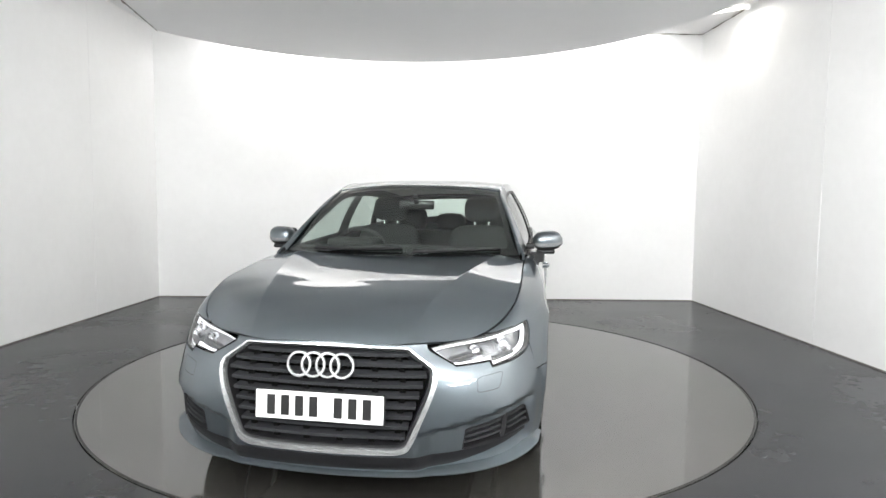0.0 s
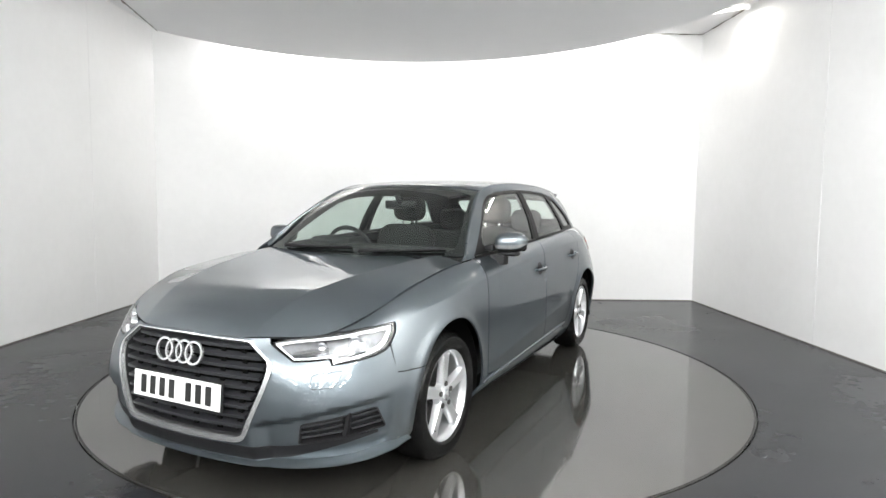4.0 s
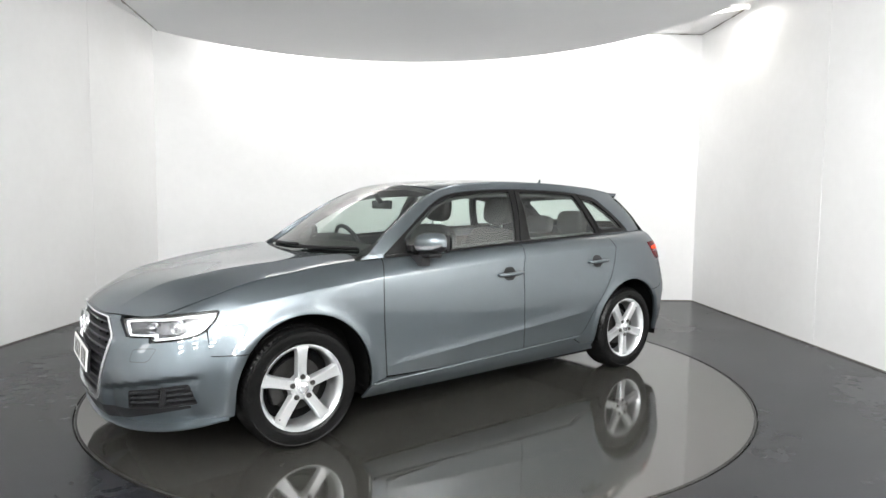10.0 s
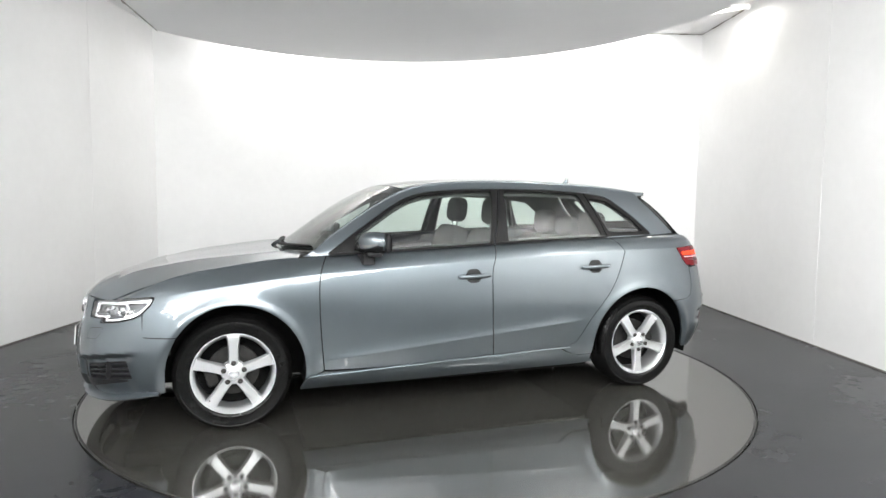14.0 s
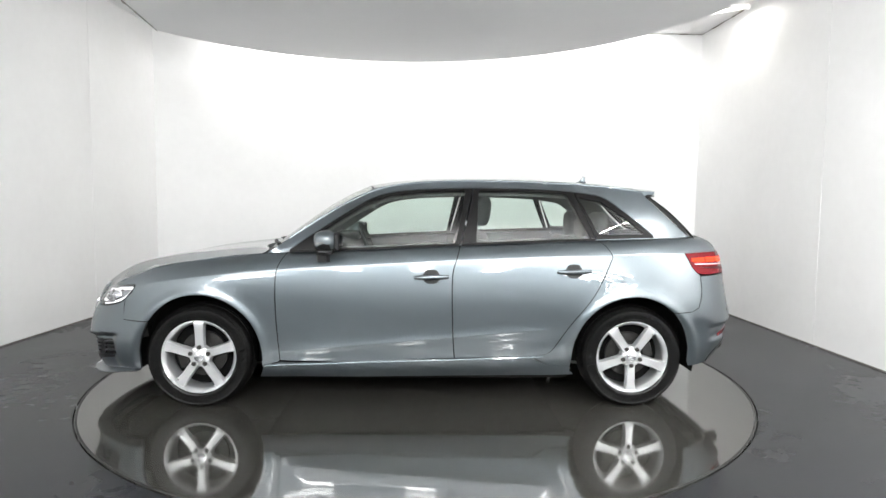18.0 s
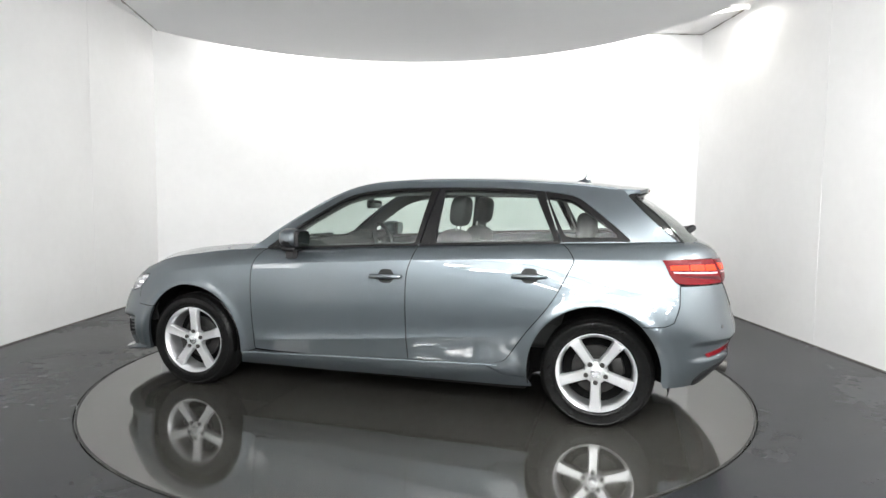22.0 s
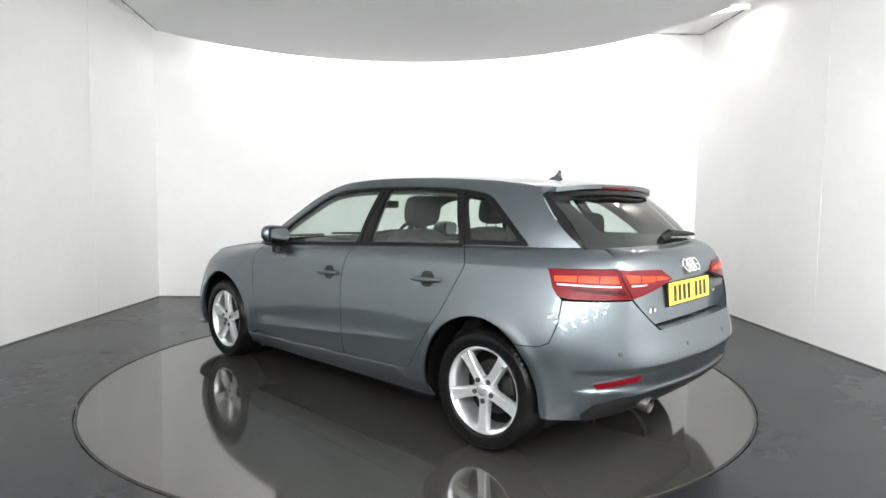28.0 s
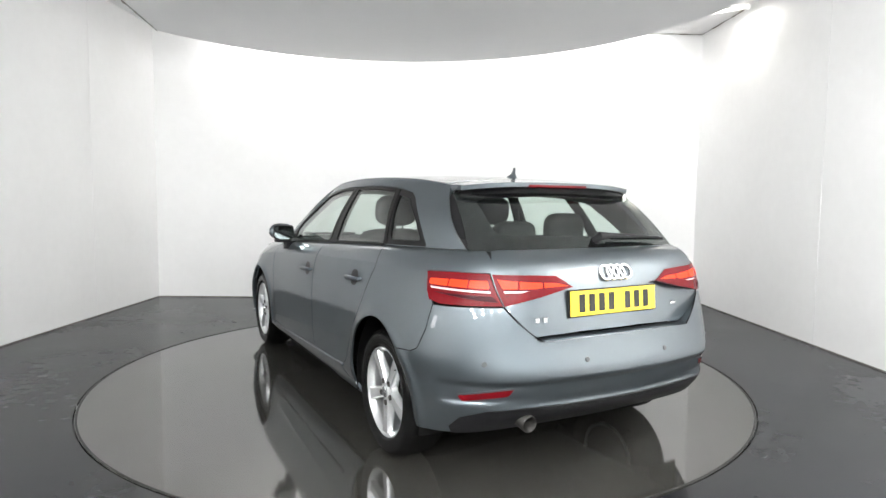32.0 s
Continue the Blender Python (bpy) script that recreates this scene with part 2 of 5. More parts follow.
def studio():
    # floor with a round opening for the turntable
    bm = bmesh.new()
    n = 180
    circ = [(math.cos(2 * math.pi * k / n), math.sin(2 * math.pi * k / n)) for k in range(n)]
    inn = [bm.verts.new(((RING_R + 0.010) * c, (RING_R + 0.010) * s, 0)) for c, s in circ]
    low = [bm.verts.new(((RING_R + 0.010) * c, (RING_R + 0.010) * s, -0.05)) for c, s in circ]
    out = []
    for c, s in circ:
        k = min(9.3 / max(abs(c), 1e-6), 9.3 / max(abs(s), 1e-6))
        out.append(bm.verts.new((k * c, k * s, 0)))
    for k in range(n):
        j = (k + 1) % n
        bm.faces.new((inn[k], out[k], out[j], inn[j]))
        bm.faces.new((low[k], inn[k], inn[j], low[j]))
    tagged(part("floor", bm, FLOOR, smooth=False), "dark grey painted concrete studio floor", "floor", kind="structure")
    bm = bmesh.new()
    a = [bm.verts.new(((RING_R + 0.05) * c, (RING_R + 0.05) * s, -0.045)) for c, s in circ]
    bm.faces.new(a)
    tagged(part("turntable_pit", bm, DARK, smooth=False), "dark pit under the turntable", "pit", kind="structure")
    wall_between("wall_back", (BACK_L[0] - 0.1, BACK_L[1] + 0.002), (BACK_R[0] + 0.1, BACK_R[1]), 0.006, CEIL_Z, 1, "plain white painted back wall")
    f = (BACK_L[1] + 4.3) / (BACK_L[1] - LEFT_NEAR[1])
    left_mid = (BACK_L[0] + (LEFT_NEAR[0] - BACK_L[0]) * f, -4.3)
    right_mid = (RIGHT_NEAR[0], -4.3)
    wall_between("wall_left", left_mid, BACK_L, 0.006, CEIL_Z, 1, "plain white painted side wall with scuffed foot")
    wall_between("wall_right", right_mid, BACK_R, 0.006, CEIL_Z, -1, "plain white painted side wall with scuffed foot")
    wall_between("bay_wall_left", LEFT_NEAR, left_mid, 0.006, CEIL_Z, 1, "plain light grey wall of the bay", BAY_WALL)
    wall_between("bay_wall_right", RIGHT_NEAR, right_mid, 0.006, CEIL_Z, -1, "plain light grey wall of the bay", BAY_WALL)
    wall_between("wall_front", LEFT_NEAR, RIGHT_NEAR, 0.006, CEIL_Z, -1, "plain light grey wall behind the viewer", BAY_WALL)
    tagged(part("ceiling", box_bm(-4.5, 4, -3.3, 3.6, CEIL_Z, CEIL_Z + 0.1), CEIL, smooth=False), "white upper ceiling", "ceiling", kind="structure")
    tagged(part("bay_ceiling", box_bm(-4.5, 4, -9.2, -3.3, CEIL_Z, CEIL_Z + 0.1), CEIL, smooth=False), "white ceiling of the bay", "ceiling", kind="structure")
    # dark seal along the foot of the walls, faint board joints
    for nm, p, q, sd in (("baseboard", BACK_L, BACK_R, -1), ("baseboard", left_mid, BACK_L, -1), ("baseboard", right_mid, BACK_R, 1)):
        d = (Vector(q) - Vector(p)).normalized()
        o = Vector((-d.y, d.x)) * 0.004 * sd
        tagged(part(nm, slab([p, q, (q[0] + o.x, q[1] + o.y), (p[0] + o.x, p[1] + o.y)], 0.0, 0.011), SEAL, smooth=False), "thin dark seal along the wall foot", "baseboard", kind="structure")
    for x, y, sd in ((BACK_L[0] + (LEFT_NEAR[0] - BACK_L[0]) * (BACK_L[1] - 2.02) / (BACK_L[1] - LEFT_NEAR[1]), 2.02, 1), (RIGHT_NEAR[0], .77, -1)):
        tagged(part("trim", box_bm(x - .0015 + .001 * sd, x + .0015 + .001 * sd, y - .0011, y + .0011, .02, CEIL_Z - .01), JOINT, smooth=False), "faint joint between wall boards", "trim", kind="structure")
    # round dropped soffit over the turntable
    n = 160
    cx, cy, r = -0.29, -0.11, 2.915
    poly = []
    for k in range(n):
        a = 2 * math.pi * k / n
        poly.append((cx + r * math.cos(a), cy + r * math.sin(a)))
    # cut straight along the left wall
    p0, p1 = Vector(SOFFIT_CUT[0]), Vector(SOFFIT_CUT[1])
    d = (p1 - p0).normalized()
    cut = []
    for i in range(n):
        u, w = Vector(poly[i - 1]), Vector(poly[i])
        fu, fw = d.cross(u - p0), d.cross(w - p0)
        if (fu > 0) != (fw > 0):
            cut.append(tuple(u + (w - u) * (fu / (fu - fw))))
        if fw > 0:
            cut.append(tuple(w))
    poly = cut
    tagged(part("ceiling_soffit", slab(poly, SOFFIT_Z, SOFFIT_Z + 0.12), CEIL, smooth=False), "round white dropped ceiling over the turntable", "ceiling", kind="structure")
    # cracked joints along the ceiling and a lit tube in the cove
    rng = random.Random(4)
    for nm, q0, q1 in (("trim", (2.75, 3.248, 3.404), (3.50, 3.232, 3.404)), ("trim", (3.514, 3.22, 3.402), (3.514, 2.25, 3.402)),
                       ("trim", (SOFFIT_CUT[0][0], SOFFIT_CUT[0][1], SOFFIT_Z - .003), (SOFFIT_CUT[1][0], SOFFIT_CUT[1][1], SOFFIT_Z - .003))):
        q0, q1 = Vector(q0), Vector(q1)
        pts = [q0.lerp(q1, k / 14) + Vector((0, 0, rng.uniform(-.004, .002))) for k in range(15)]
        tagged(part(nm, tube_bm(pts, [rng.choice((.0015, .003, .006, .009)) for _ in pts], 6), CRACK), "dark cracked joint between ceiling and wall", "trim", kind="structure")
    bm = tube_bm([(2.95, 2.45, 3.375), (3.43, 2.08, 3.375)], .016, 10)
    cl = part("cove_light", bm, LAMP_COVE)
    part("end_cap", lathe_bm([(.0005, .02), (.03, .02), (.034, .01), (.034, -.02), (.0005, -.02)], 20), CEIL, cl).matrix_basis = pose(3.45, 2.065, 3.375)
    tagged(cl, "thin lit tube light in the ceiling cove", "cove light")
    # turntable
    bm = bmesh.new()
    top = [bm.verts.new((RING_R * c, RING_R * s, 0.0)) for c, s in circ]
    bot = [bm.verts.new((RING_R * c, RING_R * s, -0.04)) for c, s in circ]
    bm.faces.new(top)
    for k in range(n if n == len(circ) else len(circ)):
        j = (k + 1) % len(circ)
        bm.faces.new((top[k], bot[k], bot[j], top[j]))
    bmesh.ops.recalc_face_normals(bm, faces=bm.faces)
    tt = part("turntable", bm, TABLE, smooth=False)
    bm = bmesh.new()
    a = [bm.verts.new(((RING_R - .003) * c, (RING_R - .003) * s, .0012)) for c, s in circ]
    b = [bm.verts.new(((RING_R - .013) * c, (RING_R - .013) * s, .0012)) for c, s in circ]
    for k in range(len(circ)):
        j = (k + 1) % len(circ)
        bm.faces.new((b[k], a[k], a[j], b[j]))
    part("edge_trim", bm, DARK, tt, "dark worn metal edge")
    return tagged(tt, "glossy dark grey painted vehicle turntable set flush in the floor", "turntable")


turntable = studio()


def tube_light(x, y, z=BAY_Z, w=.27):
    h = part("ceiling_light", box_bm(-w, w, -.045, .045, -.055, -.005, .01), CEIL)
    part("diffuser", box_bm(-w + .04, w - .04, -.035, .035, -.068, -.056, .002), TUBE, h)
    for sx in (-.2, .2):
        part("hanger", tube_bm([(sx, 0, -.02), (sx, 0, CEIL_Z - z)], .003, 6), DARK_METAL, h, "thin steel hanger")
    h.matrix_basis = pose(x, y, z)
    return tagged(h, "white tube light hung from the ceiling", "ceiling light", "ceiling tube lights")


for _x, _y in BAY:
    tube_light(_x, _y)


# made-up housing for the added fill lamps, out of view
def fill_trough(y, z=BAY_Z):
    h = part("fill_trough", box_bm(-3.05, 3.05, -.20, .20, -.06, -.02, .012), CEIL)
    for sx in (-2.4, -.8, .8, 2.4):
        part("hanger", tube_bm([(sx, -.19, -.03), (sx, -.19, CEIL_Z - z)], .003, 6), DARK_METAL, h, "thin steel hanger")
    h.matrix_basis = pose(0, y, z)
    return tagged(h, "added unseen white trough under the fill lamps", "ceiling light", "uplight troughs")


for _y in (-5.3, -7.0):
    fill_trough(_y)


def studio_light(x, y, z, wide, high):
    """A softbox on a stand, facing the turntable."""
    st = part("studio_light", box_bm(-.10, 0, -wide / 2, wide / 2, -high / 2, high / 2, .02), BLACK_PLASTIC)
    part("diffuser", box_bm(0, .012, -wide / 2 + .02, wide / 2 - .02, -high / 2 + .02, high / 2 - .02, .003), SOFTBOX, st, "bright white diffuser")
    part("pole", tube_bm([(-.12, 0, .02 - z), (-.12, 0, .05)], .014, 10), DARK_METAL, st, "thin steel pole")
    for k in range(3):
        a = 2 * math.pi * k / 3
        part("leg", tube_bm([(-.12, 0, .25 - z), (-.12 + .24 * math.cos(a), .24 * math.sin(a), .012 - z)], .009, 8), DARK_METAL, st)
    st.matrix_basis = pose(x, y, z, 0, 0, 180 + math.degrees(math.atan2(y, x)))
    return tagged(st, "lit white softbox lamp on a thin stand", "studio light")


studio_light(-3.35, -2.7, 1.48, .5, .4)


# ---- car body surfaces (x forward, y to the car's left, z up) ----
def spline_op(n):
    """Second derivatives of a natural cubic spline through n even knots, as a matrix."""
    a, b = np.eye(n), np.zeros((n, n))
    for i in range(1, n - 1):
        a[i, i - 1:i + 2] = (1, 4, 1)
        b[i, i - 1:i + 2] = (6, -12, 6)
    return np.linalg.solve(a, b)


def spline_at(vals, t):
    """vals: (n, ...) at knots 0..n-1; t: (m,). Returns (m, ...)."""
    vals = np.asarray(vals, float)
    n = len(vals)
    m2 = np.tensordot(spline_op(n), vals, 1)
    t = np.clip(np.asarray(t, float), -0.5, n - 0.5)
    i = np.clip(np.floor(t).astype(int), 0, n - 2)
    f = (t - i).reshape(-1, *([1] * (vals.ndim - 1)))
    g = 1 - f
    return g * vals[i] + f * vals[i + 1] + ((g ** 3 - g) * m2[i] + (f ** 3 - f) * m2[i + 1]) / 6


def curve_x(knots, x):
    """Smooth y(x) through (x, y) knots in rising x (monotone pieces)."""
    k = np.array(knots, float)
    xs, ys = k[:, 0], k[:, 1]
    h, d = np.diff(xs), np.diff(ys) / np.diff(xs)
    m = np.zeros(len(xs))
    m[0], m[-1] = d[0], d[-1]
    for i in range(1, len(xs) - 1):
        m[i] = (d[i - 1] * h[i] + d[i] * h[i - 1]) / (h[i] + h[i - 1])
    x = np.asarray(x, float)
    i = np.clip(np.searchsorted(xs, x) - 1, 0, len(xs) - 2)
    t = (x - xs[i]) / h[i]
    return ((1 + 2 * t) * (1 - t) ** 2 * ys[i] + t * (1 - t) ** 2 * h[i] * m[i] + t * t * (3 - 2 * t) * ys[i + 1] + t * t * (t - 1) * h[i] * m[i + 1])


def ridge(d, width):
    return np.exp(-np.sqrt(d * d + 0.0018 ** 2) / width)


HOOD_C = [(0.80, 0.962), (1.03, 0.950), (1.25, 0.928), (1.45, 0.906), (1.65, 0.878), (1.88, 0.836), (2.03, 0.785), (2.10, 0.742), (2.14, 0.700), (2.19, 0.63)]
HOOD_K = [(0.80, 0.05), (1.32, 0.055), (1.66, 0.117), (1.90, 0.33), (2.03, 0.62), (2.12, 0.78), (2.2, 0.8)]


def hood_z(x, y):
    x, y = np.asarray(x, float), np.abs(np.asarray(y, float))
    crease = 0.335 + (2.08 - x) * 0.235
    side = np.maximum(np.interp(x, [1.32, 1.66, 1.895, 2.03, 2.117], [.75, .735, .635, .445, .26]), crease + 0.07)
    fold = np.where(y < crease, np.clip(y / crease, 0, 1) ** 3, np.clip((side - y) / (side - crease), 0, 1) ** 1.4)
    return curve_x(HOOD_C, x) - curve_x(HOOD_K, x) * y ** 2.4 + 0.020 * fold * np.clip((2.10 - x) / 0.22, 0, 1)


# lines of the body from nose centre along the left flank to the tail centre, low to high
LINE_0 = [(2.13, 0, .175), (2.115, .30, .178), (2.05, .56, .185), (1.90, .755, .205), (1.67, .838, .235), (1.32, .84, .20), (.94, .815, .19), (.45, .815, .19), (-.10, .815, .195),
          (-.60, .815, .20), (-.94, .815, .21), (-1.32, .83, .24), (-1.66, .835, .262), (-1.83, .735, .268), (-1.925, .56, .285), (-1.97, .30, .295), (-1.985, 0, .297)]
LINE_1 = [(2.175, 0, .25), (2.155, .30, .252), (2.09, .57, .262), (1.93, .765, .28), (1.67, .852, .30), (1.32, .865, .30), (.94, .852, .252), (.45, .853, .264), (-.10, .853, .278),
          (-.60, .854, .302), (-.94, .858, .335), (-1.32, .868, .36), (-1.66, .852, .375), (-1.865, .765, .375), (-2.005, .59, .385), (-2.07, .30, .39), (-2.085, 0, .39)]
LINE_2 = [(2.185, 0, .40), (2.165, .30, .40), (2.10, .57, .402), (1.945, .762, .41), (1.67, .866, .42), (1.32, .884, .43), (.94, .866, .375), (.45, .866, .405), (-.10, .867, .44),
          (-.60, .866, .475), (-.94, .872, .495), (-1.32, .886, .505), (-1.66, .866, .51), (-1.875, .778, .515), (-2.04, .60, .52), (-2.112, .30, .525), (-2.13, 0, .525)]
LINE_3 = [(2.17, 0, .56), (2.152, .30, .56), (2.078, .546, .556), (1.942, .729, .55), (1.68, .853, .565), (1.32, .884, .645), (.94, .872, .61), (.45, .874, .625), (-.10, .876, .645),
          (-.60, .875, .665), (-.94, .875, .675), (-1.32, .884, .685), (-1.66, .862, .675), (-1.862, .778, .668), (-2.01, .60, .668), (-2.075, .30, .67), (-2.09, 0, .67)]
LINE_4 = [(2.152, 0, .660), (2.135, .27, .656), (2.055, .47, .645), (1.925, .68, .672), (1.69, .793, .738), (1.32, .849, .798), (.94, .851, .838), (.45, .848, .868), (-.10, .844, .90),
          (-.60, .837, .925), (-.94, .829, .938), (-1.32, .813, .948), (-1.64, .770, .952), (-1.845, .695, .952), (-1.96, .55, .948), (-2.00, .30, .945), (-2.01, 0, .945)]
LINE_5 = [(2.137, 0, .70), (2.117, .26, .70), (2.03, .445, .69), (1.895, .635, .72), (1.66, .735, .82), (1.32, .748, .888), (.94, .748, .935), (.45, .770, .957), (-.10, .768, .985),
          (-.60, .760, 1.008), (-.94, .750, 1.022), (-1.32, .722, 1.034), (-1.60, .678, 1.042), (-1.77, .615, 1.046), (-1.855, .50, 1.047), (-1.885, .28, 1.047), (-1.895, 0, 1.047)]
LINES = np.array([LINE_0, LINE_1, LINE_2, LINE_3, LINE_4, LINE_5], float)
for _j in range(7):
    LINES[5, _j, 2] = float(hood_z(LINES[5, _j, 0], LINES[5, _j, 1]))
# mirrored on past both ends, so that the nose and the tail are smooth across the middle
_FULL = np.concatenate([(LINES[:, 1:5] * np.array([1, -1, 1]))[:, ::-1], LINES, (LINES[:, -5:-1] * np.array([1, -1, 1]))[:, ::-1]], 1)
_FULL = np.swapaxes(_FULL, 0, 1)


def body(s, v):
    """The body's skin: s along (0 nose, 16 tail; negative: right side), v up (0 to 5)."""
    s, v = np.asarray(s, float), np.asarray(v, float)
    sg = np.where(s < 0, -1.0, 1.0)
    p = spline_at(_FULL, np.abs(s) + 4)
    n = p.shape[1]
    m2 = np.einsum("ij,mjk->mik", spline_op(n), p)
    i = np.clip(np.floor(v).astype(int), 0, n - 2)
    f = (v - i)[:, None]
    g = 1 - f
    r = np.arange(len(v))
    q = g * p[r, i] + f * p[r, i + 1] + ((g ** 3 - g) * m2[r, i] + (f ** 3 - f) * m2[r, i + 1]) / 6
    x, z = q[:, 0], q[:, 2]
    flank = np.clip((1.72 - x) / 0.25, 0, 1) * np.clip((x + 1.80) / 0.12, 0, 1)
    # shoulder crease
    q[:, 1] += flank * 0.0058 * ridge((v - 4.0) * 0.12, 0.025)
    # crease low on the doors, fading towards the wheels
    fade = np.clip((x + 0.93) / 0.26, 0, 1)
    door = np.clip((0.84 - x) / 0.16, 0, 1) * fade * fade * (3 - 2 * fade)
    zc = 0.352 + (0.83 - x) * 0.086
    dz = np.sqrt((z - zc) ** 2 + 0.0025 ** 2)
    q[:, 1] += door * (0.012 * np.where(z < zc, np.exp(-dz / 0.075), np.exp(-dz / 0.05)) - 0.004)
    # lips of the wheel arches
    for cx in (1.318, -1.318):
        rr = np.hypot(x - cx, z - 0.315)
        q[:, 1] += 0.010 * np.exp(-((rr - 0.385) / 0.032) ** 2) * (z > 0.25)
    # hollow under the shelf of the front bumper's side intakes
    ya = np.abs(q[:, 1])
    step_up = lambda t: np.clip(t, 0, 1) ** 2 * (3 - 2 * np.clip(t, 0, 1))
    shelf = 0.352 + 0.225 * (ya - 0.40)
    hol = 0.040 * step_up((shelf - z) / 0.028 + 0.5) * step_up((ya - 0.36) / 0.10) * step_up((0.84 - ya) / 0.05) * (x > 1.55)
    q[:, 0] -= hol * 0.8
    q[:, 1] -= hol * 0.45
    # ledge round the tail at the foot of the bumper's upper half
    low = 0.020 * step_up((0.508 - z) / 0.03 + 0.5) * step_up((-1.78 - x) / 0.12) * step_up((z - 0.40) / 0.03)
    q[:, 0] += low
    q[:, 1] *= sg
    return q


_gs, _gv = [a.ravel() for a in np.meshgrid(np.linspace(0, 16, 641), np.linspace(-0.3, 5.2, 121), indexing="ij")]
_GRID = body(_gs, _gv)


def find(points, view):
    """Outline points to (s, v). view: side (x, z), front or rear (y, z)."""
    out = []
    for a, b in points:
        sg = 1
        if view == "side":
            d = (_GRID[:, 0] - a) ** 2 + (_GRID[:, 2] - b) ** 2
            d = d + 9 * ((_gs < 3) | (_gs > 13.2))
        else:
            sg = -1 if a < 0 else 1
            d = (_GRID[:, 1] - abs(a)) ** 2 + (_GRID[:, 2] - b) ** 2
            d = d + 9 * ((_gs > 5) if view == "front" else (_gs < 11.6))
        k = int(np.argmin(d))
        s, v = _gs[k], _gv[k]
        for _ in range(4):
            e = 1e-4
            q = body(np.array([s, s + e, s]), np.array([v, v, v + e]))
            ix = (0, 2) if view == "side" else (1, 2)
            j = np.array([[q[1, i] - q[0, i], q[2, i] - q[0, i]] for i in ix]) / e
            r = np.array([(a if view == "side" else abs(a)) - q[0, ix[0]], b - q[0, 2]])
            if abs(np.linalg.det(j)) < 1e-5:
                break
            ds = np.clip(np.linalg.solve(j, r), -0.05, 0.05)
            s, v = s + ds[0], v + ds[1]
        out.append((sg * abs(s) if s < 16 else s, v))
    return out


def rounded(pts, r=0.25, n=5):
    """Cuts the corners of an outline with short curves; r is a share of the sides."""
    pts = [Vector(p) for p in pts]
    out = []
    for i, p in enumerate(pts):
        a, b = pts[i - 1], pts[(i + 1) % len(pts)]
        u, w = p + (a - p) * r, p + (b - p) * r
        for k in range(n + 1):
            t = k / n
            out.append(tuple((1 - t) ** 2 * u + 2 * t * (1 - t) * p + t * t * w))
    return out


def smooth_line(pts, per=6):
    """An open smooth curve through points."""
    p = np.array(pts, float)
    return [tuple(q) for q in spline_at(p, np.linspace(0, len(p) - 1, per * (len(p) - 1) + 1))]


def inside(poly, pts):
    poly, pts = np.asarray(poly), np.asarray(pts)
    c = np.zeros(len(pts), bool)
    x, y = pts[:, 0], pts[:, 1]
    for i in range(len(poly)):
        (x0, y0), (x1, y1) = poly[i - 1], poly[i]
        if y0 == y1:
            continue
        c ^= ((y0 > y) != (y1 > y)) & (x < (x1 - x0) * (y - y0) / (y1 - y0) + x0)
    return c


def dense(poly, scale, step):
    out = []
    for i in range(len(poly)):
        a, b = np.array(poly[i]), np.array(poly[(i + 1) % len(poly)])
        n = max(1, int(math.ceil(np.hypot(*((b - a) * scale)) / step)))
        out += [tuple(a + (b - a) * k / n) for k in range(n)]
    return out


from mathutils.geometry import delaunay_2d_cdt


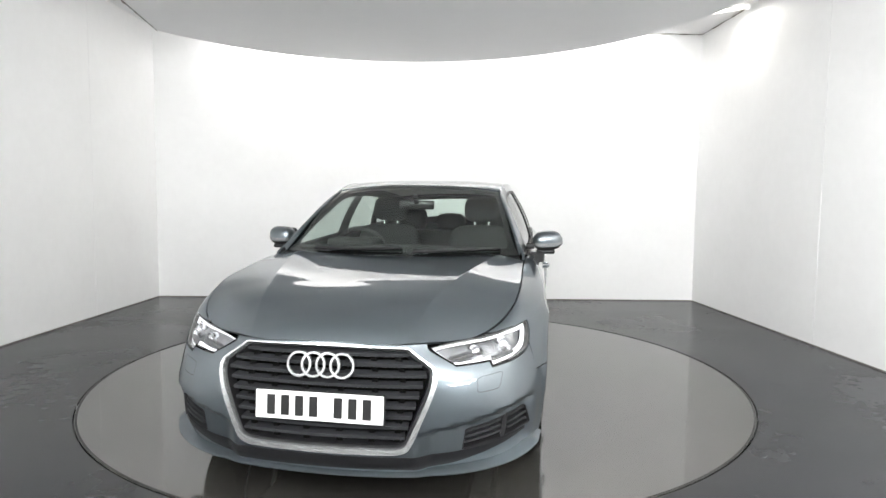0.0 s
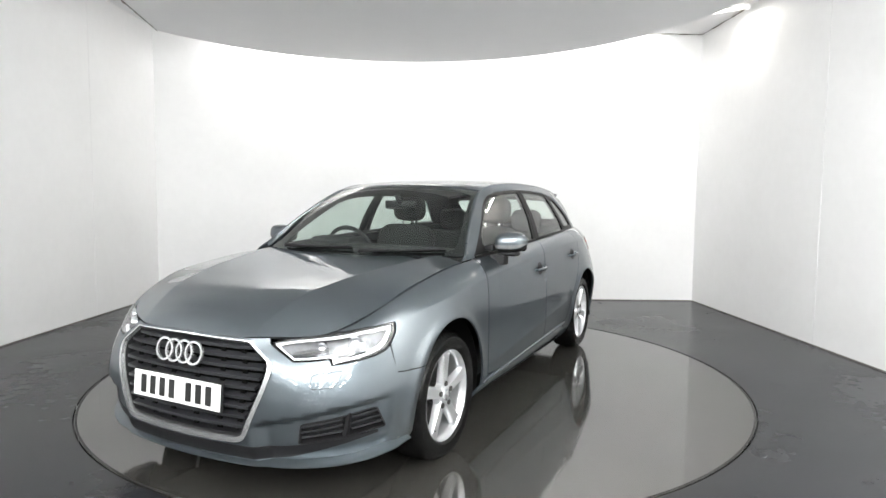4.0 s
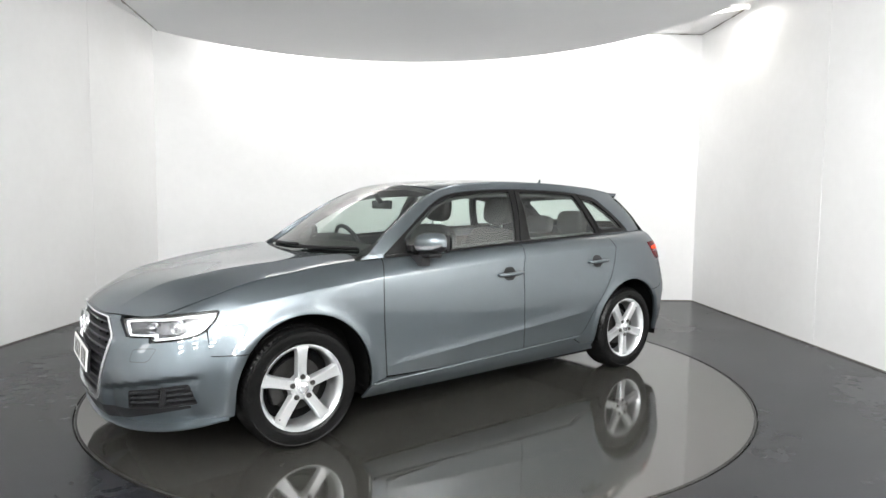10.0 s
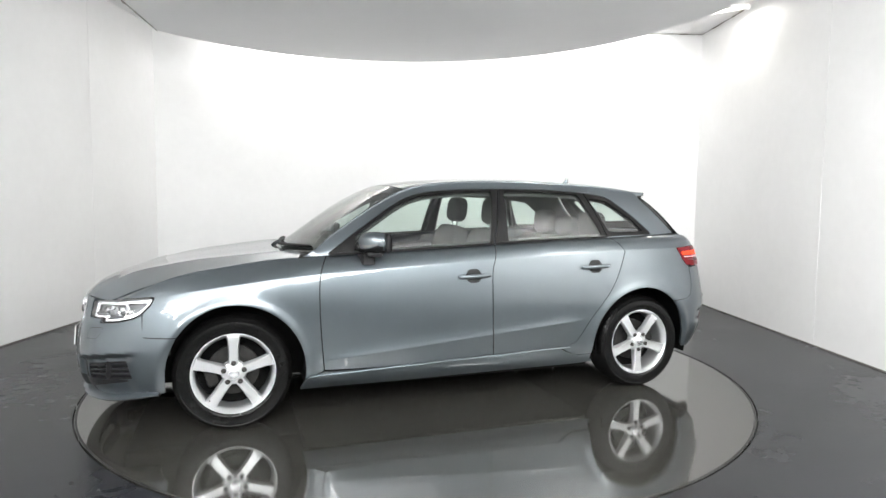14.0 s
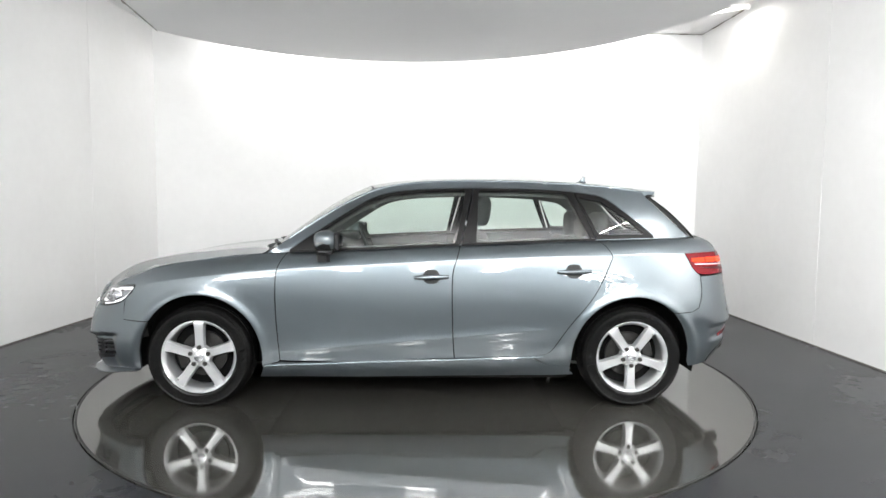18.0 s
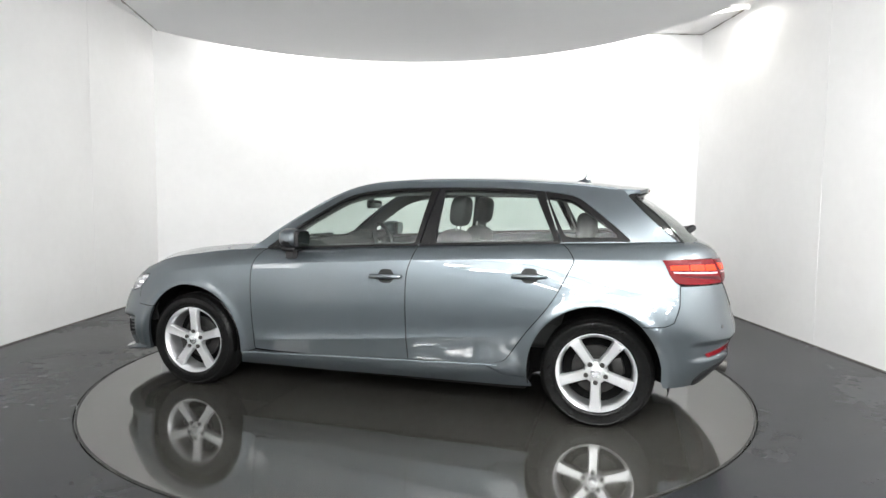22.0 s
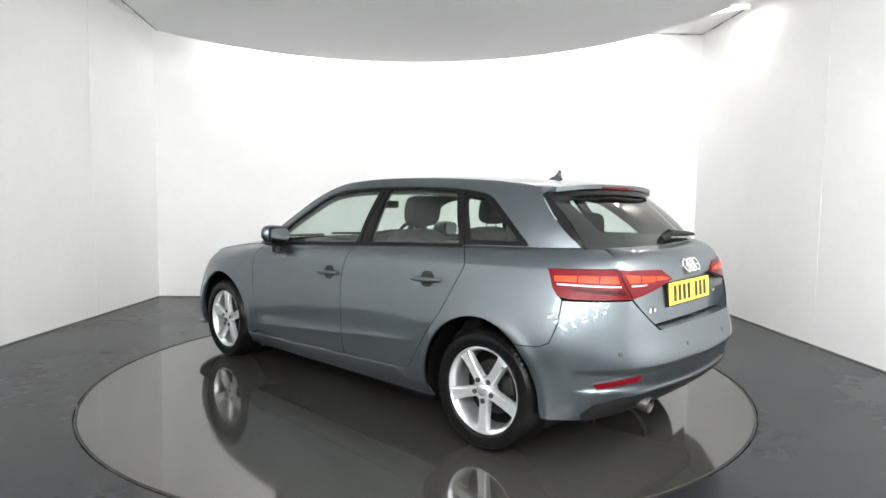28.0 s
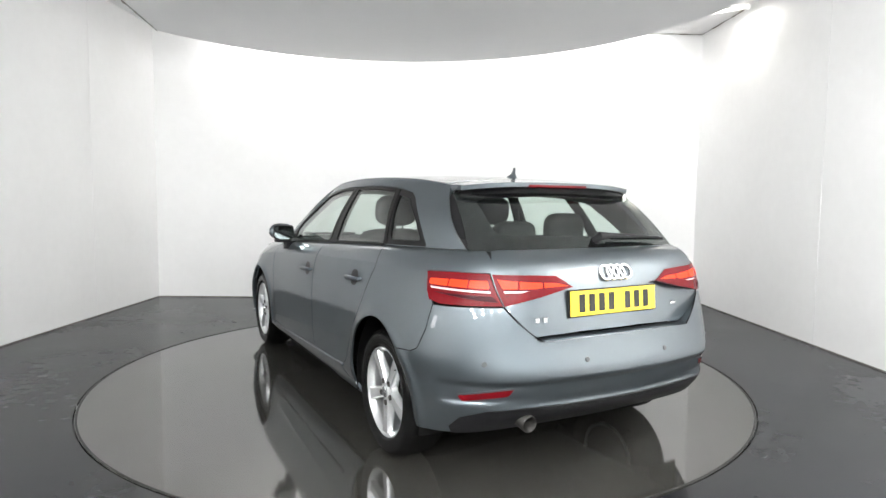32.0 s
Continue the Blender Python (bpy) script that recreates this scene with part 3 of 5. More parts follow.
def sheet(surf, outline, holes=(), step=0.03, scale=(1, 1), thick=0.012, lift=0.0, name="panel", material=None, parent=None,
          label="", mirror=False, flip=False, push=None, extra=None):
    """A panel cut from a surface. surf(u, v) gives points; outline and holes are in (u, v)."""
    parents = parent if isinstance(parent, (list, tuple)) else (parent, parent)
    sc = np.array(scale, float)
    loops = [dense(outline, sc, step)] + [dense(h, sc, step) for h in holes]
    vs, es = [], []
    for lp in loops:
        k = len(vs)
        vs += lp
        es += [(k + i, k + (i + 1) % len(lp)) for i in range(len(lp))]
    bd = np.array(vs) * sc
    lo, hi = bd.min(0), bd.max(0)
    gx, gy = np.meshgrid(np.arange(lo[0] + step / 2, hi[0], step), np.arange(lo[1] + step / 2, hi[1], step * 0.9))
    gx[::2] += step * 0.5
    g = np.c_[gx.ravel(), gy.ravel()]
    ok = inside(np.array(loops[0]) * sc, g)
    for h in loops[1:]:
        ok &= ~inside(np.array(h) * sc, g)
    g = g[ok]
    if len(g):
        near = np.array([np.min(((bd - q) ** 2).sum(1)) for q in g])
        g = g[near > (0.5 * step) ** 2]
    if extra is not None and len(extra):
        ex = np.array(extra) * sc
        ok = inside(np.array(loops[0]) * sc, ex)
        ex = ex[ok]
        ex = ex[np.array([np.min(((bd - q) ** 2).sum(1)) for q in ex]) > 0.004 ** 2]
        g = g[np.array([np.min(((ex - q) ** 2).sum(1)) for q in g]) > (0.55 * step) ** 2]
        g = np.concatenate([g, ex])
    pts = np.concatenate([bd, g]) if len(g) else bd
    vo, _, fo, _, _, _ = delaunay_2d_cdt([Vector(p) for p in pts], es, [], 0, 1e-7)
    vo = np.array([tuple(v) for v in vo])
    cen = np.array([vo[list(f)].mean(0) for f in fo])
    keep = inside(np.array(loops[0]) * sc, cen)
    for h in loops[1:]:
        keep &= ~inside(np.array(h) * sc, cen)
    faces = [tuple(f) for f, k in zip(fo, keep) if k]
    uv = vo / sc
    e = 2e-3
    p = surf(uv[:, 0], uv[:, 1])
    du = surf(uv[:, 0] + e, uv[:, 1]) - surf(uv[:, 0] - e, uv[:, 1])
    dv = surf(uv[:, 0], uv[:, 1] + e) - surf(uv[:, 0], uv[:, 1] - e)
    nrm = np.cross(du, dv)
    nrm /= np.linalg.norm(nrm, axis=1)[:, None] + 1e-12
    if flip:
        nrm = -nrm
    # faces wind with the normal
    f0 = np.array(faces)
    fn = np.cross(p[f0[:, 1]] - p[f0[:, 0]], p[f0[:, 2]] - p[f0[:, 0]])
    sgn = (fn * nrm[f0[:, 0]]).sum(1)
    f0[sgn < 0] = f0[sgn < 0][:, ::-1]
    faces = [tuple(int(i) for i in f) for f in f0]
    p = p + nrm * lift
    if push is not None:
        p = p + push(p)
    V, N, F = [p], [nrm], list(faces)
    if thick:
        cnt = {}
        for f in faces:
            for a, b in ((f[0], f[1]), (f[1], f[2]), (f[2], f[0])):
                if (b, a) in cnt:
                    del cnt[(b, a)]
                else:
                    cnt[(a, b)] = 1
        k = len(p)
        va, na = [], []
        for a, b in cnt:
            t = p[b] - p[a]
            o = np.cross(t, nrm[a])
            o /= np.linalg.norm(o) + 1e-12
            va += [p[a], p[b], p[b] - nrm[b] * thick, p[a] - nrm[a] * thick]
            na += [o] * 4
            F.append((k + 1, k, k + 3, k + 2))
            k += 4
        V.append(np.array(va))
        N.append(np.array(na))
    V, N = np.concatenate(V), np.concatenate(N)
    out = [obj(name, V, F, material, parents[0], label, True, N)]
    if mirror:
        m = np.array([1, -1, 1])
        out.append(obj(name, V * m, [f[::-1] for f in F], material, parents[1], label, True, N * m))
    return out


BS = (0.33, 0.13)   # metres per unit of s and of v


def belt(x):
    """Height and half width of the waistline at x."""
    xs, ys, zs = LINES[5, 4:14, 0][::-1], LINES[5, 4:14, 1][::-1], LINES[5, 4:14, 2][::-1]
    return curve_x(np.c_[xs, ys], x), curve_x(np.c_[xs, zs], x)


RAIL = [(-1.80, .50, 1.20), (-1.62, .525, 1.29), (-1.45, .54, 1.338), (-1.27, .552, 1.363), (-.95, .565, 1.386), (-.53, .572, 1.398), (-.10, .57, 1.39), (.10, .565, 1.374), (.22, .562, 1.352),
        (.36, .572, 1.303), (.56, .632, 1.19), (.75, .69, 1.065), (.90, .742, .955), (1.0, .77, .90)]


def rail(x):
    r = np.array(RAIL)
    return curve_x(r[:, :2], x), curve_x(r[:, [0, 2]], x)


def glasshouse(x, z):
    """The upper flank, above the waistline."""
    x, z = np.asarray(x, float), np.asarray(z, float)
    yb, zb = belt(x)
    yr, zr = rail(x)
    w = (z - zb) / np.maximum(zr - zb, 0.05)
    return np.stack([x, yb + (yr - yb) * w + 0.022 * np.sin(np.pi * np.clip(w, 0, 1)) * np.clip((zr - zb) / 0.3, 0, 1), z], -1)


ROOF_C = [(-1.60, 1.330), (-1.45, 1.372), (-1.20, 1.398), (-.80, 1.418), (-.40, 1.424), (.0, 1.414), (.20, 1.396), (.36, 1.366), (.50, 1.328)]


def roof(x, y):
    x, y = np.asarray(x, float), np.asarray(y, float)
    yr, zr = rail(x)
    zc = curve_x(ROOF_C, x)
    return np.stack([x, y, zc - (zc - zr) * np.abs(y / yr) ** 2.6], -1)


def screen(a, b):
    """Windscreen: a across (-1 to 1), b up (0 to 1)."""
    a, b = np.asarray(a, float), np.asarray(b, float)
    x0, y0, z0 = 1.030 - 0.165 * a ** 2, 0.715 * a, 0.946 + 0.008 * a ** 2
    x1, y1, z1 = 0.345 - 0.062 * a ** 2, 0.562 * a, 1.372 - 0.045 * np.abs(a) ** 2.6
    bow = 0.028 * np.sin(np.pi * np.clip(b, 0, 1.1) ** 1.5)
    return np.stack([x0 + (x1 - x0) * b + bow * 0.5, y0 + (y1 - y0) * b, z0 + (z1 - z0) * b + bow * 0.8], -1)


def hatch(a, b):
    """Tailgate above the waist: a across, b from the waist (0) to the roof edge (1)."""
    a, b = np.asarray(a, float), np.asarray(b, float)
    x0, y0, z0 = -1.895 + 0.12 * np.abs(a) ** 2.5, 0.625 * a, 1.047 + 0 * a
    x1, y1, z1 = -1.50 + 0.03 * a ** 2, 0.545 * a, 1.345 - 0.02 * a ** 2
    bow = 0.02 * np.sin(np.pi * np.clip(b, -.1, 1.1))
    return np.stack([x0 + (x1 - x0) * b - bow * 0.6, y0 + (y1 - y0) * b, z0 + (z1 - z0) * b + bow * 0.6], -1)


def arch(cx, a0, a1, n=24, rx0=0.345, rx1=0.385, rz=0.385):
    """Points of a wheel arch in (x, z) from angle a0 to a1, degrees."""
    out = []
    for k in range(n + 1):
        a = radians(a0 + (a1 - a0) * k / n)
        c, s = math.cos(a), math.sin(a)
        out.append((cx + (rx0 if c > 0 else rx1) * c, 0.312 + rz * s))
    return out


def clip(poly, p, d):
    """The part of a polygon to the left of the line through p along d."""
    out = []
    f = lambda q: d[0] * (q[1] - p[1]) - d[1] * (q[0] - p[0])
    for i in range(len(poly)):
        a, b = poly[i - 1], poly[i]
        fa, fb = f(a), f(b)
        if (fa >= 0) != (fb >= 0):
            t = fa / (fa - fb)
            out.append((a[0] + (b[0] - a[0]) * t, a[1] + (b[1] - a[1]) * t))
        if fb >= 0:
            out.append(tuple(b))
    return out


def shrink(poly, metres, scale=(1, 1)):
    """The outline moved inwards by a distance."""
    p = np.array(poly, float) * np.array(scale)
    n = len(p)
    area = sum(p[i - 1][0] * p[i][1] - p[i][0] * p[i - 1][1] for i in range(n))
    sg = 1 if area > 0 else -1
    out = []
    for i in range(n):
        a, b, c = p[i - 1], p[i], p[(i + 1) % n]
        d0, d1 = b - a, c - b
        d0, d1 = d0 / (np.linalg.norm(d0) + 1e-9), d1 / (np.linalg.norm(d1) + 1e-9)
        n0, n1 = np.array([-d0[1], d0[0]]) * sg, np.array([-d1[1], d1[0]]) * sg
        m = n0 + n1
        m = m / max(0.5, m @ m) * 2 if m @ m > 1e-6 else n0
        out.append(tuple((b + m * metres) / np.array(scale)))
    return out


def strip_bm(path, prof, bm=None, closed=False, up=(0, 0, 1)):
    """Sweeps a small closed profile (side, up) along a path."""
    bm = bm or bmesh.new()
    pts = [Vector(p) for p in path]
    rings = []
    for i, p in enumerate(pts):
        a = pts[i - 1] if (i or closed) else p
        b = pts[(i + 1) % len(pts)] if (i < len(pts) - 1 or closed) else p
        d = (b - a).normalized()
        u = Vector(up)
        s = d.cross(u).normalized()
        w = s.cross(d)
        rings.append([bm.verts.new(p + s * q[0] + w * q[1]) for q in prof])
    m = len(prof)
    for i in range(len(rings) - (0 if closed else 1)):
        p, q = rings[i], rings[(i + 1) % len(rings)]
        for k in range(m):
            bm.faces.new((p[k], p[(k + 1) % m], q[(k + 1) % m], q[k]))
    if not closed:
        bm.faces.new(rings[0][::-1])
        bm.faces.new(rings[-1])
    bmesh.ops.recalc_face_normals(bm, faces=bm.faces)
    return bm


def cushion_bm(x0, x1, y0, y1, z0, z1, r=0.05, seg=4):
    return box_bm(x0, x1, y0, y1, z0, z1, r, seg)


def pillow_bm(x0, x1, y0, y1, z0, z1, e=.55, n=28, m=14):
    """A soft rounded pad filling a box; small e is boxier."""
    bm = bmesh.new()
    pw = lambda t: math.copysign(abs(t) ** e, t)
    c, h = ((x0 + x1) / 2, (y0 + y1) / 2, (z0 + z1) / 2), ((x1 - x0) / 2, (y1 - y0) / 2, (z1 - z0) / 2)
    rows = []
    for i in range(1, m):
        a = -math.pi / 2 + math.pi * i / m
        rows.append([bm.verts.new((c[0] + h[0] * pw(math.cos(a)) * pw(math.cos(2 * math.pi * k / n)), c[1] + h[1] * pw(math.cos(a)) * pw(math.sin(2 * math.pi * k / n)), c[2] + h[2] * pw(math.sin(a)))) for k in range(n)])
    for p, q in zip(rows, rows[1:]):
        for k in range(n):
            bm.faces.new((p[k], p[(k + 1) % n], q[(k + 1) % n], q[k]))
    bm.faces.new(rows[0][::-1])
    bm.faces.new(rows[-1])
    bmesh.ops.recalc_face_normals(bm, faces=bm.faces)
    return bm


# ---- the car ----
def on_body(s, v, lift=0.0):
    """A point of the skin and its outward normal."""
    e = 1e-3
    q = body(np.array([s, s + e, s]), np.array([v, v, v + e]))
    n = np.cross(q[1] - q[0], q[2] - q[0])
    n /= np.linalg.norm(n)
    return Vector(q[0] + n * lift), Vector(n)


def body2(s, v):
    """The skin carried on past the tail to the right side (s over 16)."""
    s = np.asarray(s, float)
    p = body(np.where(s > 16, 32 - s, s), v)
    p[:, 1] = np.where(s > 16, -p[:, 1], p[:, 1])
    return p


def frame_at(p, n, up=(0, 0, 1)):
    """A pose whose x axis is the normal n and whose z axis is up."""
    n = Vector(n).normalized()
    y = Vector(up).cross(n).normalized()
    z = n.cross(y)
    return Matrix(((n.x, y.x, z.x, p[0]), (n.y, y.y, z.y, p[1]), (n.z, y.z, z.z, p[2]), (0, 0, 0, 1)))


def wheel_thing(car):
    rim = part("wheel", lathe_bm([(.186, -.175), (.200, -.170), (.199, -.06), (.197, -.034), (.203, -.016), (.212, -.006), (.2185, .0015), (.2225, .001), (.2235, -.006), (.219, -.012), (.214, -.02),
                                  (.204, -.06), (.204, -.175), (.186, -.175)], 72), ALLOY, car, "silver five-spoke alloy wheel")
    prof = [(.212, -.012), (.222, .001), (.232, .008), (.236, .0095), (.238, .008), (.262, .012), (.285, .008), (.288, .0095), (.291, .006), (.303, -.006), (.311, -.020), (.3145, -.036)]
    for y in (-.052, -.088, -.124):
        prof += [(.3155, y + .008), (.309, y + .004), (.309, y - .004), (.3155, y - .008)]
    prof += [(.3145, -.155), (.311, -.172), (.300, -.188), (.28, -.198), (.25, -.198), (.212, -.18), (.206, -.1), (.212, -.012)]
    part("tyre", lathe_bm(prof, 96), RUBBER, rim, "black rubber road tyre")
    # raised blocks round the outer shoulder of the tread
    bm = bmesh.new()
    for k in range(66):
        edge = []
        for f in (0, .55):
            a = 2 * math.pi * (k + f) / 66
            edge.append([[bm.verts.new((rr * math.cos(a + tw), yy, rr * math.sin(a + tw))) for rr in (r0, r0 + .0035)] for r0, yy, tw in ((.294, .002, 0), (.302, -.005, .006), (.309, -.017, .014), (.3125, -.036, .022))])
        for (a0, a1), (b0, b1), (c0, c1), (d0, d1) in zip(edge[0], edge[0][1:], edge[1], edge[1][1:]):
            bm.faces.new((a1, b1, d1, c1))
            bm.faces.new((a0, b0, b1, a1))
            bm.faces.new((c0, c1, d1, d0))
    bmesh.ops.recalc_face_normals(bm, faces=bm.faces)
    part("tread_block", bm, RUBBER, rim, smooth=False)
    for k in range(5):
        bm = bmesh.new()
        rows = []
        for r, w, y, dep in ((.020, .022, -.013, .04), (.045, .0265, -.010, .04), (.080, .0255, -.009, .038), (.130, .0265, -.007, .034), (.175, .029, -.005, .03), (.200, .033, -.004, .028), (.212, .039, -.007, .02)):
            rows.append([bm.verts.new(c) for c in ((-w - .003, y - dep, r), (-w, y - .007, r), (-w + .005, y, r), (-.004, y - .0015, r), (.004, y - .0015, r), (w - .005, y, r), (w, y - .007, r), (w + .003, y - dep, r))])
        for a, b in zip(rows, rows[1:]):
            for i in range(7):
                bm.faces.new((a[i], a[i + 1], b[i + 1], b[i]))
        bmesh.ops.recalc_face_normals(bm, faces=bm.faces)
        sp = part("spoke", bm, ALLOY, rim)
        sp.matrix_basis = pose(0, 0, 0, 0, 72 * k, 0)
        b = part("wheel_bolt", lathe_bm([(.0005, -.004), (.007, -.004), (.0085, -.006), (.0085, -.012), (.0125, -.0075), (.0135, -.0055), (.0135, -.02)], 14), DARK_METAL, rim, "dark recessed wheel bolt")
        b.matrix_basis = pose(0, 0, 0, 0, 72 * k, 0) @ pose(0, .001, .056)
    part("hub", lathe_bm([(.0005, -.004), (.036, -.005), (.045, -.012), (.062, -.016), (.07, -.045)], 40), ALLOY, rim)
    part("centre_cap", lathe_bm([(.0005, .003), (.024, .002), (.028, .0), (.029, -.006)], 32), SILVER, rim, "grey round centre cap with a small badge")
    part("brake_disc", lathe_bm([(.05, -.05), (.05, -.085), (.075, -.088), (.076, -.094), (.138, -.094), (.138, -.116), (.05, -.116)], 48), DISC, rim, "worn metal brake disc")
    part("brake_shield", lathe_bm([(.001, -.13), (.196, -.13), (.197, -.15), (.001, -.15)], 32), LINER, rim)
    cal = box_bm(-.05, .05, -.12, -.062, .085, .152, .012)
    c = part("brake_caliper", cal, DISC, rim)
    c.matrix_basis = pose(0, 0, 0, 0, 105, 0)
    v = part("valve", lathe_bm([(.0005, .012), (.0035, .012), (.004, -.01)], 8), BLACK_PLASTIC, rim)
    v.matrix_basis = pose(0, -.01, 0, 0, 138, 0) @ pose(0, 0, .188)
    return rim


def number_plate(name, m, material, car, label, width=.52, high=.111):
    p = part(name, box_bm(0, .006, -width / 2, width / 2, -high / 2, high / 2, .002, 1), material, car, label)
    p.matrix_basis = m
    # the characters as plain bars
    for i, y in enumerate((-.195, -.137, -.079, -.021, .079, .137, .195)):
        part("plate_mark", box_bm(.0055, .0072, y - .017, y + .017, -.0395, .0395), INK, p, smooth=False)
    part("plate_border", box_bm(-.012, -.001, -width / 2 - .006, width / 2 + .006, -high / 2 - .006, high / 2 + .006, .003, 1), BLACK_PLASTIC, p)
    return p


def rings_badge(m, car, r, gap):
    b = None
    for k in range(4):
        bm = bmesh.new()
        n = 40
        path = [(0.002 * (k % 2), (k - 1.5) * gap + r * math.cos(2 * math.pi * i / n), r * math.sin(2 * math.pi * i / n)) for i in range(n)]
        strip_bm(path, [(-.006, -.004), (.006, -.004), (.0045, .004), (-.0045, .004)], bm, True, (1, 0, 0))
        if b is None:
            b = part("badge", bm, CHROME, car, "chrome badge of four linked rings")
            b.matrix_basis = m
        else:
            part("badge_ring", bm, CHROME, b)
    return b


def seat_front(car, y):
    st = part("front_seat", cushion_bm(-.30, .22, y - .26, y + .26, .33, .50, .06), SEAT, car, "black fabric front seat")
    bk = part("seat_back", pillow_bm(-.085, .085, y - .255, y + .255, -.02, .63, .42), SEAT, st)
    bk.matrix_basis = pose(-.24, 0, .46, 0, -14, 0)
    hr = part("headrest", pillow_bm(-.058, .058, y - .14, y + .14, -.005, .195, .62), SEAT, st)
    hr.matrix_basis = pose(-.405, 0, 1.105, 0, -8, 0)
    for d in (-.055, .055):
        part("headrest_post", tube_bm([(-.385, y + d, 1.0), (-.405, y + d, 1.13)], .006, 8), CHROME, st)
    return st


def build_car():
    car = new("car")
    tagged(car, "grey metallic five-door hatchback car parked on the turntable", "car")
    L = lambda pts, v="side": find(pts, v)
    g = 0.003

    def skin(name, outline, holes=(), mirror=True, material=PAINT, step=0.03, lift=0.0, thick=0.012, label="", parent=car, extra=None):
        return sheet(body, outline, holes, step, BS, thick, lift, name, material, parent, label, mirror, extra=extra)

    top = lambda s0, s1, n, v=4.97: [(s0 + (s1 - s0) * k / n, v) for k in range(n + 1)]
    F_DOOR = smooth_line([(.800 - g, .946), (.845 - g, .86), (.856 - g, .74), (.852 - g, .56), (.832 - g, .300)], 4)
    B_F = smooth_line([(-.252 + g, .992), (-.218 + g, .884), (-.201 + g, .774), (-.206 + g, .489), (-.218 + g, .312)], 4)
    B_R = [(x - 2 * g, z) for x, z in B_F]
    C_CUT = smooth_line([(-1.110, 1.026), (-1.155, .985), (-1.178, .938), (-1.158, .886), (-1.065, .706), (-.932, .534), (-.83, .385), (-.775, .338), (-.69, .325)], 4)
    # doors
    fd = L(F_DOOR) + L([(.4, .288), (0, .305)]) + L(B_F[::-1])
    fd += top(fd[-1][0], fd[0][0], 8)[1:-1]
    def crease_rows(x0, x1):
        pts = []
        for x in np.arange(x0, x1, .022):
            zc = 0.352 + (0.83 - x) * 0.086
            pts += find([(x, zc + d) for d in (-.026, -.012, -.004, .004, .012, .026)], "side")
        return pts

    def shoulder_rows(s0, s1):
        return [(s, 4 + d / .12) for s in np.arange(s0, s1, .06) for d in (-.03, -.014, -.004, .004, .014, .03)]
    def lip_rows(cx):
        pts = [(cx + r * math.cos(a), .315 + r * math.sin(a)) for r in (.366, .378, .392, .406, .420, .436) for a in np.linspace(-.05, math.pi + .05, 60)]
        return find([p for p in pts if p[1] > .27], "side")
    rows_f = crease_rows(-.21, .83) + shoulder_rows(6.15, 8.35)
    rows_r = crease_rows(-.84, -.22) + shoulder_rows(8.2, 10.8)
    f_doors = skin("front_door", fd, step=.024, extra=rows_f)
    rd = L(B_R) + L([(-.45, .318)]) + L(C_CUT[::-1])
    rd += top(rd[-1][0], rd[0][0], 8)[1:-1]
    r_doors = skin("rear_door", rd, step=.024, extra=rows_r)
    # front wings
    arc_f = arch(1.318, 0, 180)
    wing = L([(1.765, .541), (1.655, .537), (1.601, .5365)] + [p for p in arc_f if p[1] > .545 and p[0] > 1.318] + [p for p in arc_f if p[0] <= 1.318] + [(.935, .262)])
    wing += L([(.832 + 2 * g, .292)]) + L([(x + 2 * g, z) for x, z in F_DOOR[::-1]])
    wing += [(6.25, 4.97)] + [(s, 4.97) for s in np.linspace(6.1, 2.95, 16)]
    wing += find([(.645, .718)], "front") + L([(1.80, .734), (1.710, .743), (1.706, .733), (1.722, .699), (1.764, .655)])
    skin("front_wing", wing, step=.024, extra=shoulder_rows(4.2, 6.25) + lip_rows(1.318))
    # rear quarters
    arc_r = arch(-1.318, 0, 180, rx0=0.385, rx1=0.345)
    q = L([(-.69 - 2 * g, .318)] + [(x - 2 * g, z) for x, z in C_CUT[::-1]])
    q = q + [(q[-1][0] + .01, 4.97)] + [(s, 4.97) for s in np.linspace(q[-1][0] + .2, 13.42, 12)]
    q += find([(.605, .962)], "rear") + L([(-1.80, .960), (-1.648, .955), (-1.712, .845), (-1.742, .82), (-1.742, .72), (-1.715, .63), (-1.67, .6055), (-1.549, .600)])
    q += L([p for p in arc_r[::-1] if p[1] > .605 and p[0] < -1.318] + [p for p in arc_r[::-1] if p[0] >= -1.318] + [(-.93, .262), (-.80, .262)])
    skin("rear_quarter", q, step=.024, extra=shoulder_rows(10.5, 12.4) + lip_rows(-1.318))
    # near-black tubes standing in for shade in the panel gaps; rubber seals at the doors
    def seals(name, line, owners, view="side", r=.0036, deep=-.0035):
        pp = [on_body(abs(s), v, deep)[0] for s, v in find(line, view)]
        for sg in (1, -1):
            part(name, tube_bm([Vector((p.x, sg * abs(p.y), p.z)) for p in pp], r, 6), LINER, owners[0 if sg > 0 else 1])
    seals("door_seal", [(x + g, z) for x, z in F_DOOR], f_doors)
    seals("door_seal", [(x - g, z) for x, z in B_F], f_doors)
    seals("door_seal", [(x - g, z) for x, z in C_CUT], r_doors)
    seals("panel_gap_shade", [(1.60, .534), (1.63, .5345), (1.66, .535), (1.71, .537), (1.763, .539), (1.767, .575), (1.767, .61), (1.768, .65)], (car, car))
    seals("panel_gap_shade", [(-1.550, .598), (-1.60, .600), (-1.668, .603), (-1.700, .616), (-1.717, .627), (-1.732, .67), (-1.745, .715), (-1.745, .76), (-1.745, .815)], (car, car))
    # sills
    sill = L([(.93, .258), (.832, .285), (.4, .281), (0, .298), (-.45, .311), (-.69, .310), (-.80, .257), (-.925, .257)])
    sill += [(s, -.1) for s in np.linspace(10.05, 5.95, 14)]
